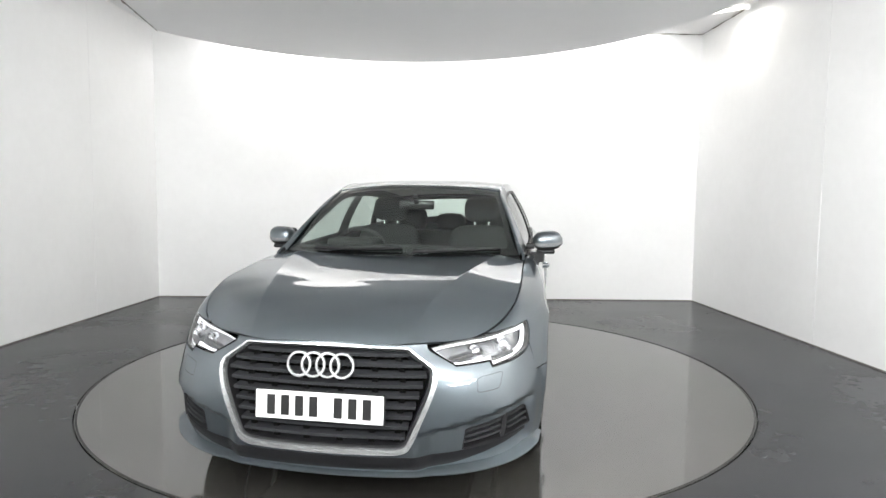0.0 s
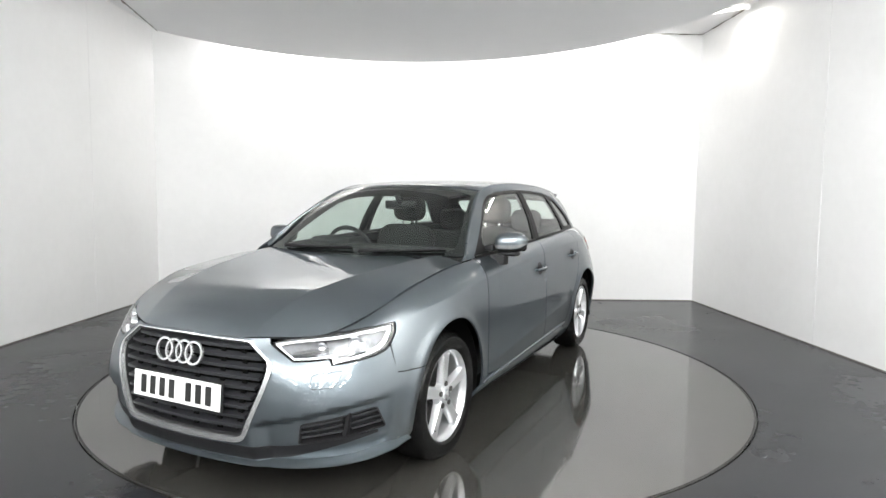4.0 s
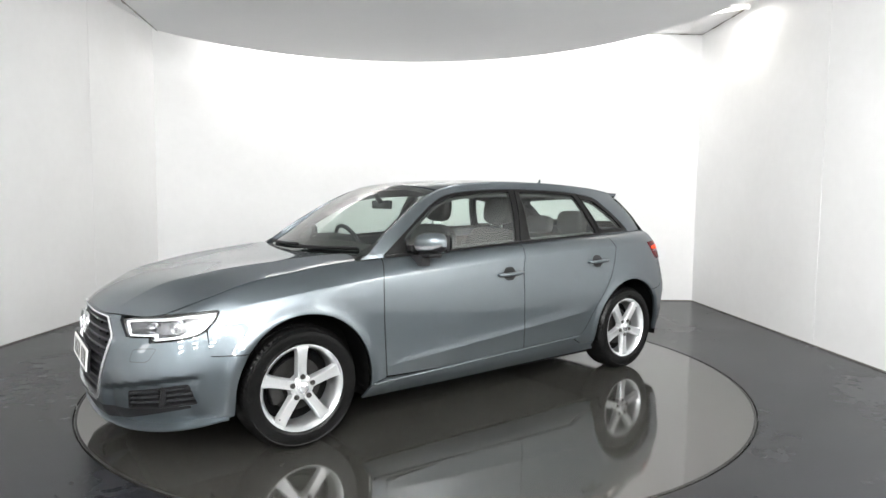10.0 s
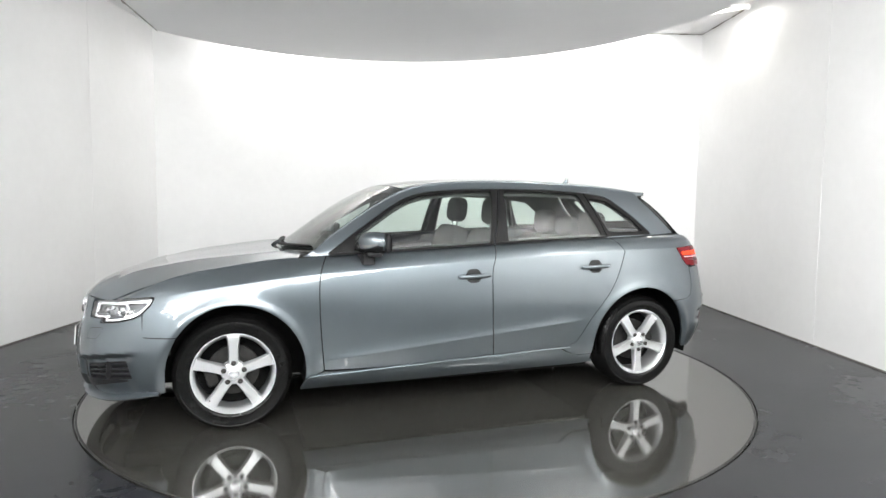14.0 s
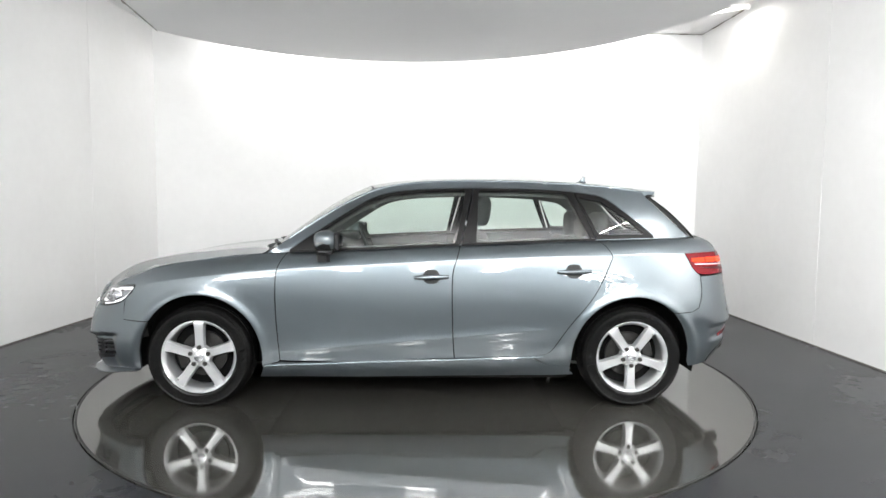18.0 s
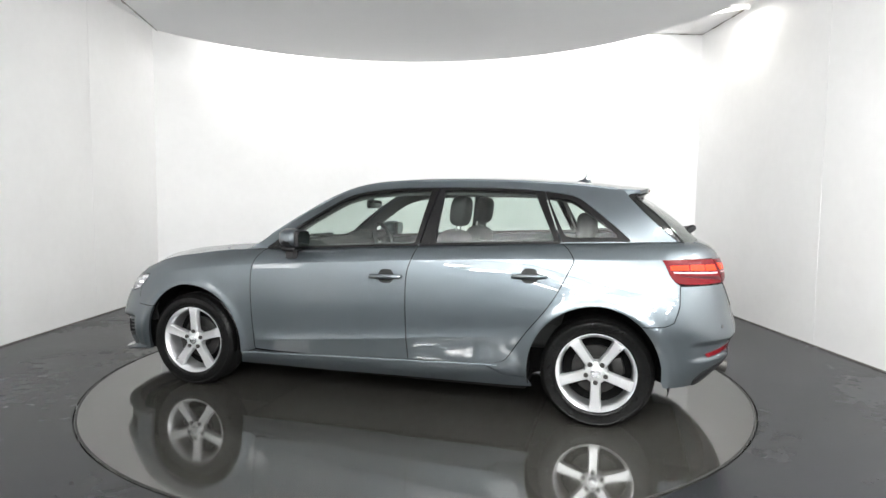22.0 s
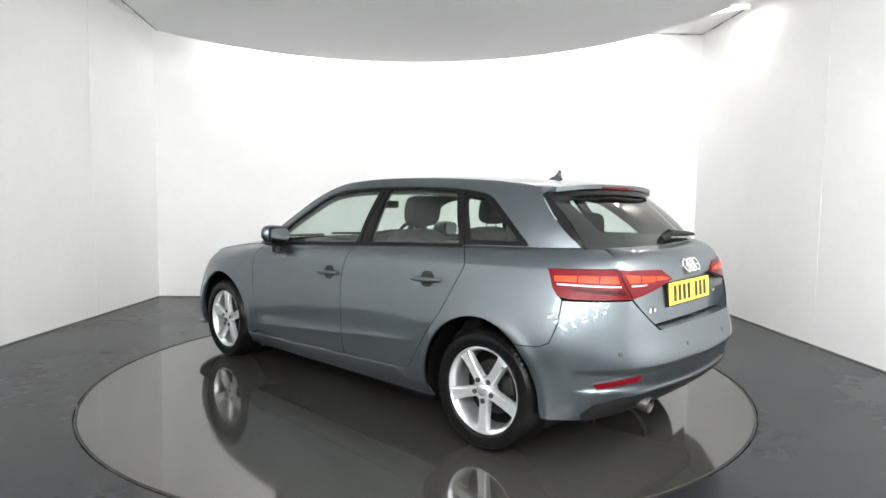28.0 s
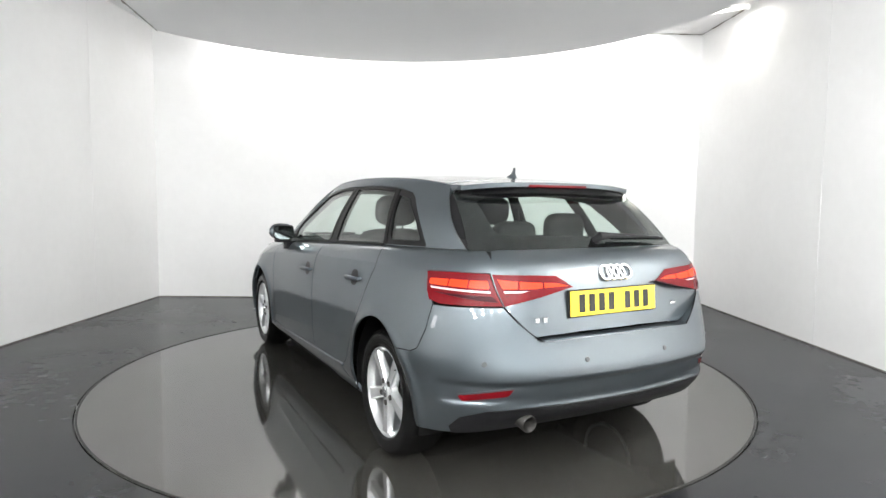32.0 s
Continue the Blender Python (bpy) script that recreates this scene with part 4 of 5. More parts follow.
    sills = skin("sill", sill)
    for sg in (1, -1):
        pp = []
        for x in np.linspace(.915, -.76, 26):
            z = .266 + (.915 - x) * .031
            p = on_body(*find([(x, z)], "side")[0], .002)[0]
            pp.append((x, sg * p.y, z))
        part("sill_edge", tube_bm(pp, .0075, 8), PAINT, sills[0 if sg > 0 else 1])

    # front bumper with its openings
    fog = rounded(find([(.560, .364), (.785, .412), (.812, .318), (.545, .272)], "front"), .10, 3)
    grille = rounded(find([(-.335, .683), (.335, .683), (.447, .602), (.34, .278), (-.34, .278), (-.447, .602)], "front"), .10, 4)
    lamp = find([(.415, .679), (.47, .690), (.52, .6985), (.58, .708), (.64, .7165)], "front") + L([(1.80, .733), (1.718, .7415), (1.713, .733), (1.728, .702), (1.770, .656), (1.800, .636), (1.84, .624)]) + find([(.745, .613), (.700, .606), (.662, .600), (.650, .622), (.52, .614)], "front")
    flipx = lambda o: [(-s, v) for s, v in o]
    half = [(s, 0.0) for s in np.linspace(0, 3.95, 14)] + L([(1.662, .24), (1.66, .36)] + [p for p in arc_f if .36 < p[1] < .525 and p[0] > 1.5])
    half += L([(1.603, .5315), (1.66, .5325), (1.762, .5365), (1.771, .648), (1.800, .631), (1.84, .619)]) + find([(.745, .608), (.700, .600), (.657, .594), (.645, .616), (.52, .608), (.408, .672)], "front")
    half = half + [(s, 4.97) for s in np.linspace(half[-1][0] - .02, 0, 9)]
    fb = sheet(body, half + flipx(half[::-1])[1:-1], [grille, fog, flipx(fog)], 0.015, BS, 0.02, 0, "front_bumper", PAINT, car)[0]
    ease = lambda t: np.clip(t, 0, 1) ** 2 * (3 - 2 * np.clip(t, 0, 1))
    pp = []
    for s_ in np.linspace(-3.93, 3.93, 81):
        p, n = on_body(max(abs(s_), 1e-3), .24)
        p = p + Vector((n.x, n.y, 0)) * float(.036 * ease((p.y - .36) / .1) * ease((.84 - p.y) / .05))
        pp.append(Vector((p.x, math.copysign(p.y, s_), p.z)))
    part("front_lip", strip_bm(pp, [(-.045, -.026), (.010, -.022), (.020, -.016), (.021, -.011), (.012, -.005), (-.045, .010)]), PAINT, fb, "grey splitter lip")
    ys = [.0005, .12, .24, .34, .42, .50, .58, .66, .73, .785]
    hi = [(y, .262 if y < .45 else .268 + (y - .5) * .15) for y in ys]
    lo_ = [(y, z - (.058 if y < .45 else .058 - (y - .45) * .14)) for y, z in hi]
    a_, b_ = find(hi, "front"), find(lo_, "front")
    slot = a_ + b_[::-1] + [(-s_, v) for s_, v in b_[1:]] + [(-s_, v) for s_, v in a_[:0:-1]]
    sheet(body, slot, [], .015, BS, .004, .003, "lower_intake", BLACK_PLASTIC, fb, "black lower air intake")
    # washer flaps and side intakes
    for sg in (1, -1):
        w = rounded(find([(.602, .566), (.700, .578), (.688, .514), (.604, .508)], "front"), .22, 4)
        w = w if sg > 0 else flipx(w)
        sheet(body, w, [shrink(w, .0022, BS)], .02, BS, 0, .0012, "washer_seam", DARK, fb)
        # side intake with its slats
        fo = fog if sg > 0 else flipx(fog)
        bk = sheet(body, fo, [], .03, BS, 0, -.045, "side_intake", BLACK_PLASTIC, fb, "black side air intake with slats")[0]
        sheet(body, fo, [shrink(fo, .007, BS)], .02, BS, .04, -.003, "intake_rim", BLACK_PLASTIC, bk)
        for k in range(3):
            f = (k + 1) / 4
            for y0, y1 in ((.56, .70), (.725, .798)):
                pts = []
                for i in range(7):
                    y = y0 + (y1 - y0) * i / 6
                    zt, zb = .352 + (y - .485) * .223, .270 + (y - .50) * .152
                    pts.append((y, zb + (zt - zb) * f))
                pp = [on_body(s, v, -.012)[0] for s, v in find(pts, "front")]
                pp = [Vector((p.x, sg * p.y, p.z)) for p in pp]
                part("intake_slat", strip_bm(pp, [(-.012, -.003), (.006, -.004), (.006, .004), (-.012, .003)]), SLAT, bk)
        pp = [on_body(s, v, -.008)[0] for s, v in find([(.705, .30), (.715, .34), (.72, .40)], "front")]
        part("intake_post", strip_bm([Vector((p.x, sg * p.y, p.z)) for p in pp], [(-.012, -.011), (.006, -.011), (.006, .011), (-.012, .011)], up=(1, 0, 0)), BLACK_PLASTIC, bk)

    # dark filling behind the nose and the front lights
    nf = [(s, 2.0) for s in np.linspace(-4.1, 4.1, 21)] + [(s, 4.9) for s in np.linspace(4.1, -4.1, 21)]
    sheet(body, nf, [], .08, BS, 0, -.080, "nose_filler", DARK, car)

    # radiator grille
    gr = sheet(body, grille, [], .04, BS, 0, -.075, "grille", LINER, car, "black slatted radiator grille in a chrome frame")[0]
    sheet(body, shrink(grille, -.003, BS), [shrink(grille, .0175, BS)], .02, BS, .05, .009, "grille_frame", CHROME, gr, "satin chrome frame")
    sheet(body, shrink(grille, .0165, BS), [shrink(grille, .030, BS)], .02, BS, .05, -.006, "grille_inner_frame", BLACK_PLASTIC, gr)
    zs = [.302 + .0405 * k for k in range(10)]
    for z in zs:
        w = .335 + (z - .278) * .332 if z < .602 else .447 - (z - .602) * 1.27
        w -= .022
        pts = find([(abs(y) if abs(y) > 1e-4 else 1e-4, z) for y in np.linspace(0, w, 9)], "front")
        pp = [on_body(s, v, -.016)[0] for s, v in pts]
        path = [Vector((p.x, -p.y, p.z)) for p in pp[::-1]] + pp[1:]
        part("grille_slat", strip_bm(path, [(-.030, -.004), (.002, -.012), (.008, -.010), (.008, .002), (-.03, .010)]), SLAT, gr)
    for y in (-.30, -.20, -.07, .07, .20, .30):
        a, b = find([(y, .30), (y, .66)], "front")
        pp = [on_body(a[0] + (b[0] - a[0]) * k / 6, a[1] + (b[1] - a[1]) * k / 6, -.034)[0] for k in range(7)]
        part("grille_strut", strip_bm(pp, [(-.012, -.004), (.012, -.004), (.012, .004), (-.012, .004)], up=(1, 0, 0)), LINER, gr)
    p, n = on_body(*find([(.0005, .457)], "front")[0], .006)
    number_plate("number_plate", frame_at((p.x + .004, 0, .457), (n.x, 0, n.z)), PLATE_W, car, "white front number plate with black characters as plain bars")
    p, n = on_body(*find([(.0005, .618)], "front")[0], .006)
    rings_badge(frame_at((p.x + .004, 0, .618), (n.x, 0, n.z)), car, .046, .0587)

    # headlights
    for sg in (1, -1):
        lo = lamp if sg > 0 else flipx(lamp)
        hl = sheet(body, lo, [], .03, BS, 0, -.05, "headlight", LAMP_BACK, car, "clear headlight with silver reflectors and a white light band")[0]
        sheet(body, lo, [shrink(lo, .0055, BS)], .02, BS, .05, -.004, "lamp_surround", GLOSS_BLACK, hl)
        b1, b2 = shrink(lo, .008, BS), shrink(lo, .022, BS)
        sheet(body, b1, [b2], .018, BS, .012, -.020, "light_band", LAMP_WHITE, hl, "white daytime light band")
        for (y, z, r) in ((.715, .672, .028), (.60, .660, .024)):
            s, v = find([(y, z)], "front")[0]
            p, n = on_body(s, v, -.030)
            p, n = Vector((p.x, sg * p.y, p.z)), Vector((.8, sg * .6, 0)).normalized()
            pr = part("projector", lathe_bm([(.0005, .010), (r * .5, .008), (r * .85, .001), (r, -.008), (r * 1.04, -.004), (r * 1.22, .004), (r * 1.25, -.03)], 28), GLOSS_BLACK if r > .03 else SILVER, hl, "dark projector lamp" if r > .03 else "")
            pr.matrix_basis = frame_at(p, n) @ pose(0, 0, 0, 0, 0, -90)
        mids = find([(.50, .640), (.56, .652), (.62, .66)], "front")
        pp = [on_body(s, v, -.03)[0] for s, v in mids]
        part("reflector_bar", strip_bm([Vector((p.x, sg * p.y, p.z)) for p in pp], [(-.012, -.012), (.012, -.006), (.012, .006), (-.012, .012)]), VALANCE, hl)
        mids = find([(.67, .628), (.71, .634), (.75, .642)], "front")
        pp = [on_body(s, v, -.028)[0] for s, v in mids]
        part("reflector_bar", strip_bm([Vector((p.x, sg * p.y, p.z)) for p in pp], [(-.012, -.008), (.012, -.004), (.012, .004), (-.012, .008)]), VALANCE, hl)
        ln = sheet(body, shrink(lo, .0015, BS), [], .025, BS, .004, -.001, "lamp_lens", LENS, hl, "clear plastic lens")[0]
        ln.visible_shadow = False

    # bonnet
    nose = [tuple(body(np.array([s]), np.array([5.0]))[0][:2]) for s in np.linspace(0, 6.2, 26)]
    bonnet = [(x, y - 0.003) for x, y in nose[::-1]] + [(x, -y + 0.003) for x, y in nose][1:]
    cowl = [(1.045 - 0.165 * a * a, -0.74 * a) for a in np.linspace(1, -1, 17)]
    bonnet = [(x, y) for x, y in bonnet if x > 0.93]
    bonnet = bonnet + [(x + .02, y) for x, y in cowl[1:-1]]
    sheet(lambda x, y: np.stack([x, y, hood_z(x, y)], -1), bonnet, [], 0.026, (1, 1), 0.015, 0.001, "bonnet", PAINT, car,
          extra=[(x, sg * (0.335 + (2.08 - x) * 0.235 + d)) for sg in (1, -1) for x in np.arange(1.0, 2.1, .022) for d in (-.03, -.014, -.005, .002, .009, .018, .034)])
    scut = [(x - .012, y, float(hood_z(x, y)) - .02) for x, y in cowl[1:-1]]
    part("scuttle_panel", strip_bm([(x - .015, y, z + .006) for x, y, z in scut], [(-.03, -.006), (.035, -.012), (.035, -.004), (-.03, .010)]), BLACK_PLASTIC, car, "black plastic scuttle under the windscreen")

    # roof
    ro = [(x, float(rail(x)[0])) for x in np.linspace(-1.43, .275, 24)]
    ro = ro + [(.343 - .062 * a * a, .562 * a) for a in np.linspace(.97, -.97, 13)] + [(x, -y) for x, y in ro[::-1]]
    sheet(roof, ro, [], 0.03, (1, 1), 0.012, 0, "roof", PAINT, car)
    for sg in (1, -1):
        part("roof_rail", tube_bm([(x, sg * (float(rail(x)[0]) - .004), float(rail(x)[1]) - .006) for x in np.linspace(.80, -1.40, 50)], .0095, 8), PAINT, car)
    ant = bmesh.new()
    rows = []
    for zf, x0, x1, w in ((0, -1.235, -1.12, .020), (.28, -1.228, -1.150, .014), (.42, -1.222, -1.176, .005), (.8, -1.222, -1.196, .0035), (1, -1.220, -1.204, .0015)):
        z = 1.396 + zf * .058
        rows.append([ant.verts.new(c) for c in ((x0, 0, z), (x0 + .02, w, z), ((x0 + x1) / 2, w * 1.1, z), (x1, 0, z), ((x0 + x1) / 2, -w * 1.1, z), (x0 + .02, -w, z))])
    for a, b in zip(rows, rows[1:]):
        for i in range(6):
            ant.faces.new((a[i], a[(i + 1) % 6], b[(i + 1) % 6], b[i]))
    ant.faces.new(rows[-1])
    bmesh.ops.recalc_face_normals(ant, faces=ant.faces)
    part("roof_aerial", ant, PAINT, car, "small shark-fin roof aerial")

    # upper flanks round the side windows
    up = [(x, float(rail(x)[1])) for x in np.linspace(.93, -1.44, 36)]
    rear_edge = smooth_line([(-1.478, 1.290), (-1.56, 1.205), (-1.65, 1.12), (-1.735, 1.048)], 4)
    base = [(x, float(belt(x)[1]) + .002) for x in np.linspace(-1.73, .93, 30)]
    dlo = smooth_line([(.795, .955), (.66, 1.052), (.52, 1.148), (.35, 1.256), (.20, 1.312), (-.05, 1.340), (-.45, 1.350), (-.80, 1.343), (-1.0, 1.328), (-1.15, 1.306)], 4)
    dlo += smooth_line([(-1.20, 1.284), (-1.34, 1.178), (-1.475, 1.064)], 4) + [(-1.485, 1.052), (-1.475, 1.042)]
    dlo += [(x, float(belt(x)[1]) + .006) for x in np.linspace(-1.44, .78, 20)]
    flank_out = up + rear_edge + base
    sheet(glasshouse, flank_out, [dlo], 0.028, (1, 1), 0.014, 0, "upper_flank", PAINT, car, "", True, True)
    sheet(glasshouse, [p for p in shrink(flank_out, .012)], [shrink(dlo, .028)], 0.05, (1, 1), 0.0, .04, "pillar_lining", CABIN, car, "dark inner pillar lining", True, False)
    b0, bd = (-.256, .995), (-.085, .352)
    c0, cd = (-1.105, 1.03), (.118, .30)
    f_frame = clip(dlo, (b0[0] + g, b0[1]), (-bd[0], -bd[1]))
    rest = clip(dlo, (b0[0] - g, b0[1]), bd)
    r_frame = clip(rest, (c0[0] + g, c0[1]), (-cd[0], -cd[1]))
    q_frame = clip(rest, (c0[0] - g, c0[1]), cd)
    f_glass = rounded([(.640, .962), (.625, 1.056), (.560, 1.104), (.344, 1.244), (.20, 1.298), (-.049, 1.327), (-.290, 1.335), (-.225, .999)], .06, 2)
    r_glass = rounded([(-.352, 1.008), (-.374, 1.334), (-.60, 1.336), (-.935, 1.322), (-1.068, 1.036)], .06, 2)
    q_glass = rounded([(-1.010, 1.296), (-1.15, 1.278), (-1.32, 1.160), (-1.425, 1.068), (-1.125, 1.062)], .12, 3)
    for nm, fr, gl, par in (("window_frame", f_frame, f_glass, f_doors), ("window_frame", r_frame, r_glass, r_doors), ("quarter_window_frame", q_frame, q_glass, car)):
        made = sheet(glasshouse, shrink(fr, .0015), [gl], 0.03, (1, 1), 0.03, -.003, nm, TRIM, par, "black window frame", True, True)
        panes = sheet(glasshouse, gl, [], 0.05, (1, 1), 0.0, -.010, "window_glass" if par is not car else "quarter_window", GLASS, par if par is not car else made, "tinted window glass", True, True)
        for w in panes:
            w.visible_shadow = False
    # bright-edged waist strip along the doors
    for sg in (1, -1):
        for a, b, par in ((.79, -.245, f_doors), (-.26, -1.095, r_doors)):
            pp = []
            for x in np.linspace(a, b, 14):
                yb, zb = belt(x)
                pp.append((x, sg * (float(yb) + .003), float(zb) + .007))
            part("waist_strip", strip_bm(pp, [(-.004, -.008), (.005, -.008), (.004, .007), (-.004, .007)]), TRIM, par[0 if sg > 0 else 1])

    # windscreen, rear window
    ws = [(-1, .005), (-.5, .0), (0, 0), (.5, 0), (1, .005), (1, .985), (.5, .99), (0, .99), (-.5, .99), (-1, .985)]
    wi = rounded([(-.93, .055), (0, .05), (.93, .055), (.93, .93), (0, .945), (-.93, .93)], .12, 3)
    wg = sheet(screen, ws, [], 0.05, (.7, .65), 0.0, 0, "windscreen", GLASS, car, "clear laminated windscreen")[0]
    wg.visible_shadow = False
    sheet(screen, ws, [wi], 0.04, (.7, .65), 0.004, -.004, "windscreen_border", GLOSS_BLACK, wg, "black printed border")
    # bodywork strip between screen and side rail
    for sg in (1, -1):
        va, fa = [], []
        n = 26
        for k in range(n):
            b = k / (n - 1)
            p = screen(np.array([1.0]), np.array([b]))[0]
            x = p[0] - .012
            yr, zr = rail(x)
            va += [(p[0], sg * p[1], p[2] - .002), ((p[0] + x) / 2, sg * ((p[1] + float(yr)) / 2 + .006), (p[2] + float(zr)) / 2 + .006), (x, sg * float(yr), float(zr))]
        for k in range(n - 1):
            for i in range(2):
                f = (3 * k + i, 3 * k + i + 1, 3 * k + i + 4, 3 * k + i + 3)
                fa.append(f if sg > 0 else f[::-1])
        obj("screen_pillar", va, fa, PAINT, car)
    rw = [(-1.02, -.03), (0, .01), (1.02, -.03), (1.02, .90), (.5, .90), (0, .90), (-.5, .90), (-1.02, .90)]
    rg = sheet(hatch, rw, [], 0.05, (.6, .45), 0.0, 0, "rear_window", GLASS, car, "tinted rear window", False, True)[0]
    rg.visible_shadow = False
    ri = rounded([(-.80, .20), (0, .17), (.80, .20), (.85, .78), (0, .82), (-.85, .78)], .14, 4)
    sheet(hatch, rw, [ri], 0.04, (.6, .45), 0.004, -.004, "rear_window_border", GLOSS_BLACK, rg, "black printed border", False, True)
    for sg in (1, -1):
        va, fa = [], []
        n = 14
        for k in range(n):
            b = k / (n - 1)
            p = hatch(np.array([1.0]), np.array([b * .92]))[0]
            zz = min(max(p[2], 1.05), 1.288)
            xe = np.interp(zz, [r[1] for r in rear_edge[::-1]], [r[0] for r in rear_edge[::-1]])
            e = glasshouse(np.array([xe]), np.array([zz]))[0]
            va += [(p[0], sg * p[1], p[2]), (e[0] - .006, sg * e[1], e[2])]
        for k in range(n - 1):
            f = (2 * k, 2 * k + 1, 2 * k + 3, 2 * k + 2)
            fa.append(f[::-1] if sg > 0 else f)
        obj("tailgate_edge", va, fa, GLOSS_BLACK, car)

    # roof spoiler
    def spoil(a, b):
        a, b = np.asarray(a, float), np.asarray(b, float)
        x = -1.432 - b * (.166 - .062 * np.abs(a) ** 4)
        z = roof(np.full_like(a, -1.43), a * .545)[:, 2] - b * (.016 - .010 * np.abs(a) ** 2)
        return np.stack([x, .548 * a * (1 - .012 * b), z], -1)
    so = [(-1, 0), (0, 0), (1, 0), (1, 1), (.5, 1), (0, 1), (-.5, 1), (-1, 1)]
    sp = sheet(spoil, so, [], .03, (.55, .17), .022, .001, "roof_spoiler", PAINT, car, "roof-edge spoiler", False, False)[0]
    sheet(lambda a, b: spoil(a, b) + np.stack([0 * a, 0 * a, -.03 - .02 * (1 - np.asarray(b))], -1), so, [], .05, (.55, .17), .0, 0, "spoiler_underside", GLOSS_BLACK, sp)
    sheet(lambda a, b: np.stack([-1.594 + .062 * np.abs(np.asarray(a)) ** 4 + 0.02 * np.asarray(b), .535 * np.asarray(a), 1.350 - .016 * np.abs(np.asarray(a)) ** 2.6 - .045 * np.asarray(b)], -1),
          [(-1, 0), (0, 0), (1, 0), (1, 1), (0, 1), (-1, 1)], [], .05, (.55, .03), .0, 0, "spoiler_lip", GLOSS_BLACK, sp)
    part("brake_light", box_bm(-1.603, -1.58, -.185, .185, 1.335, 1.348, .003), RED, sp, "red high brake light")
    for sg in (1, -1):
        fin = slab([(-1.435, 1.336), (-1.520, 1.330), (-1.492, 1.272)], -.006, .006)
        fin.transform(Matrix(((1, 0, 0, 0), (0, 0, 1, sg * .525), (0, 1, 0, 0), (0, 0, 0, 1))))
        bmesh.ops.recalc_face_normals(fin, faces=fin.faces)
        part("spoiler_fin", fin, GLOSS_BLACK, sp, smooth=False)
        blade = slab([(-1.425, 1.344), (-1.535, 1.340), (-1.46, 1.305)], -.006, .006)
        blade.transform(Matrix(((1, 0, 0, 0), (0, 0, 1, sg * .540), (0, 1, 0, 0), (0, 0, 0, 1))))
        bmesh.ops.recalc_face_normals(blade, faces=blade.faces)
        part("spoiler_blade", blade, PAINT, sp, smooth=False)

    # tailgate
    c_l = [(.442, .684), (.52, .748), (.588, .826), (.612, .90), (.618, .962)]
    tg = [(16, 3.10), (15.4, 3.10)] + find(c_l, "rear") + [(13.58, 5.0)] + [(s, 5.06) for s in np.linspace(13.8, 16, 8)]
    mirr = lambda o: [(32 - s, v) for s, v in o]
    ease = lambda t: np.clip(t, 0, 1) ** 2 * (3 - 2 * np.clip(t, 0, 1))

    def dent(p):
        d = np.zeros_like(p)
        d[:, 0] = (.040 + .022 * np.clip((.90 - p[:, 2]) / .22, 0, 1)) * ease((.912 - p[:, 2]) / .035) * ease((.60 - np.abs(p[:, 1])) / .22)
        return d
    tgate = sheet(body2, tg + mirr(tg[::-1])[1:-1], [], 0.02, BS, 0.015, 0.0, "tailgate", PAINT, car, push=dent)[0]
    p, n = on_body(*find([(.0005, .815)], "rear")[0], .008)
    number_plate("rear_number_plate", frame_at((p.x + .050, 0, .817), (n.x, 0, n.z * .3)), PLATE_Y, car, "yellow rear number plate with black characters as plain bars")
    p, n = on_body(*find([(.0005, .955)], "rear")[0], .006)
    rings_badge(frame_at((p.x - .003, 0, .948), (n.x, 0, n.z)), car, .033, .040)
    for y, bars, h in ((.40, (-.022, .018), .012), (-.43, (-.024, 0, .024), .0075)):
        s, v = find([(y, .755 if y > 0 else .775)], "rear")[0]
        p, n = on_body(abs(s), v, .001)
        sg = 1 if y > 0 else -1
        p, n = Vector((p.x + .050, sg * abs(p.y), p.z)), Vector((n.x, sg * abs(n.y) * .6, n.z * .5))
        for o in bars:
            b = part("model_mark", box_bm(0, .004, o - .011, o + .011, -h, h, .002, 1), CHROME, tgate, "small chrome lettering as plain bars")
            b.matrix_basis = frame_at(p, n)
    for sg in (1, -1):
        pp = [on_body(s, v, .0005)[0] for s, v in find(smooth_line([(.438, .680), (.475, .704), (.522, .746), (.560, .788), (.588, .824)], 3), "rear")]
        part("tailgate_seam", tube_bm([Vector((p.x, sg * p.y, p.z)) for p in pp], .0028, 6), LINER, tgate)
    # rear wiper
    wp = part("rear_wiper", tube_bm([(-1.86, -.02, 1.082), (-1.888, -.02, 1.105), (-1.885, -.10, 1.106), (-1.872, -.30, 1.098), (-1.845, -.46, 1.088)], [.024, .022, .013, .009, .006], 10), BLACK_PLASTIC, car, "black rear wiper")
    part("wiper_blade", tube_bm([(-1.875, -.10, 1.092), (-1.862, -.30, 1.086), (-1.835, -.50, 1.080)], .007, 6), RUBBER, wp)

    # rear bumper
    hr = [(s, .0) for s in np.linspace(16, 12.05, 14)] + L([(-1.662, .29), (-1.66, .38)] + [p for p in arc_r[::-1] if .38 < p[1] < .59 and p[0] < -1.5])
    hr += L([(-1.552, .5955), (-1.67, .601), (-1.718, .625), (-1.746, .71), (-1.748, .815)]) + find([(.70, .818), (.592, .820), (.524, .742), (.447, .676)], "rear") + [(15.4, 3.05)]
    rb = sheet(body2, hr + [(16, 3.05)] + mirr(hr[::-1])[:-1], [], 0.022, BS, 0.015, 0, "rear_bumper", PAINT, car)[0]
    edge = find([(.585, .812), (.524, .742), (.447, .676)], "rear") + [(15.4, 3.05), (16, 3.05)]
    edge = edge + mirr(edge[::-1])[1:]
    edge = [tuple(np.array(p) + (np.array(q) - np.array(p)) * k / 6) for p, q in zip(edge, edge[1:]) for k in range(6)] + edge[-1:]
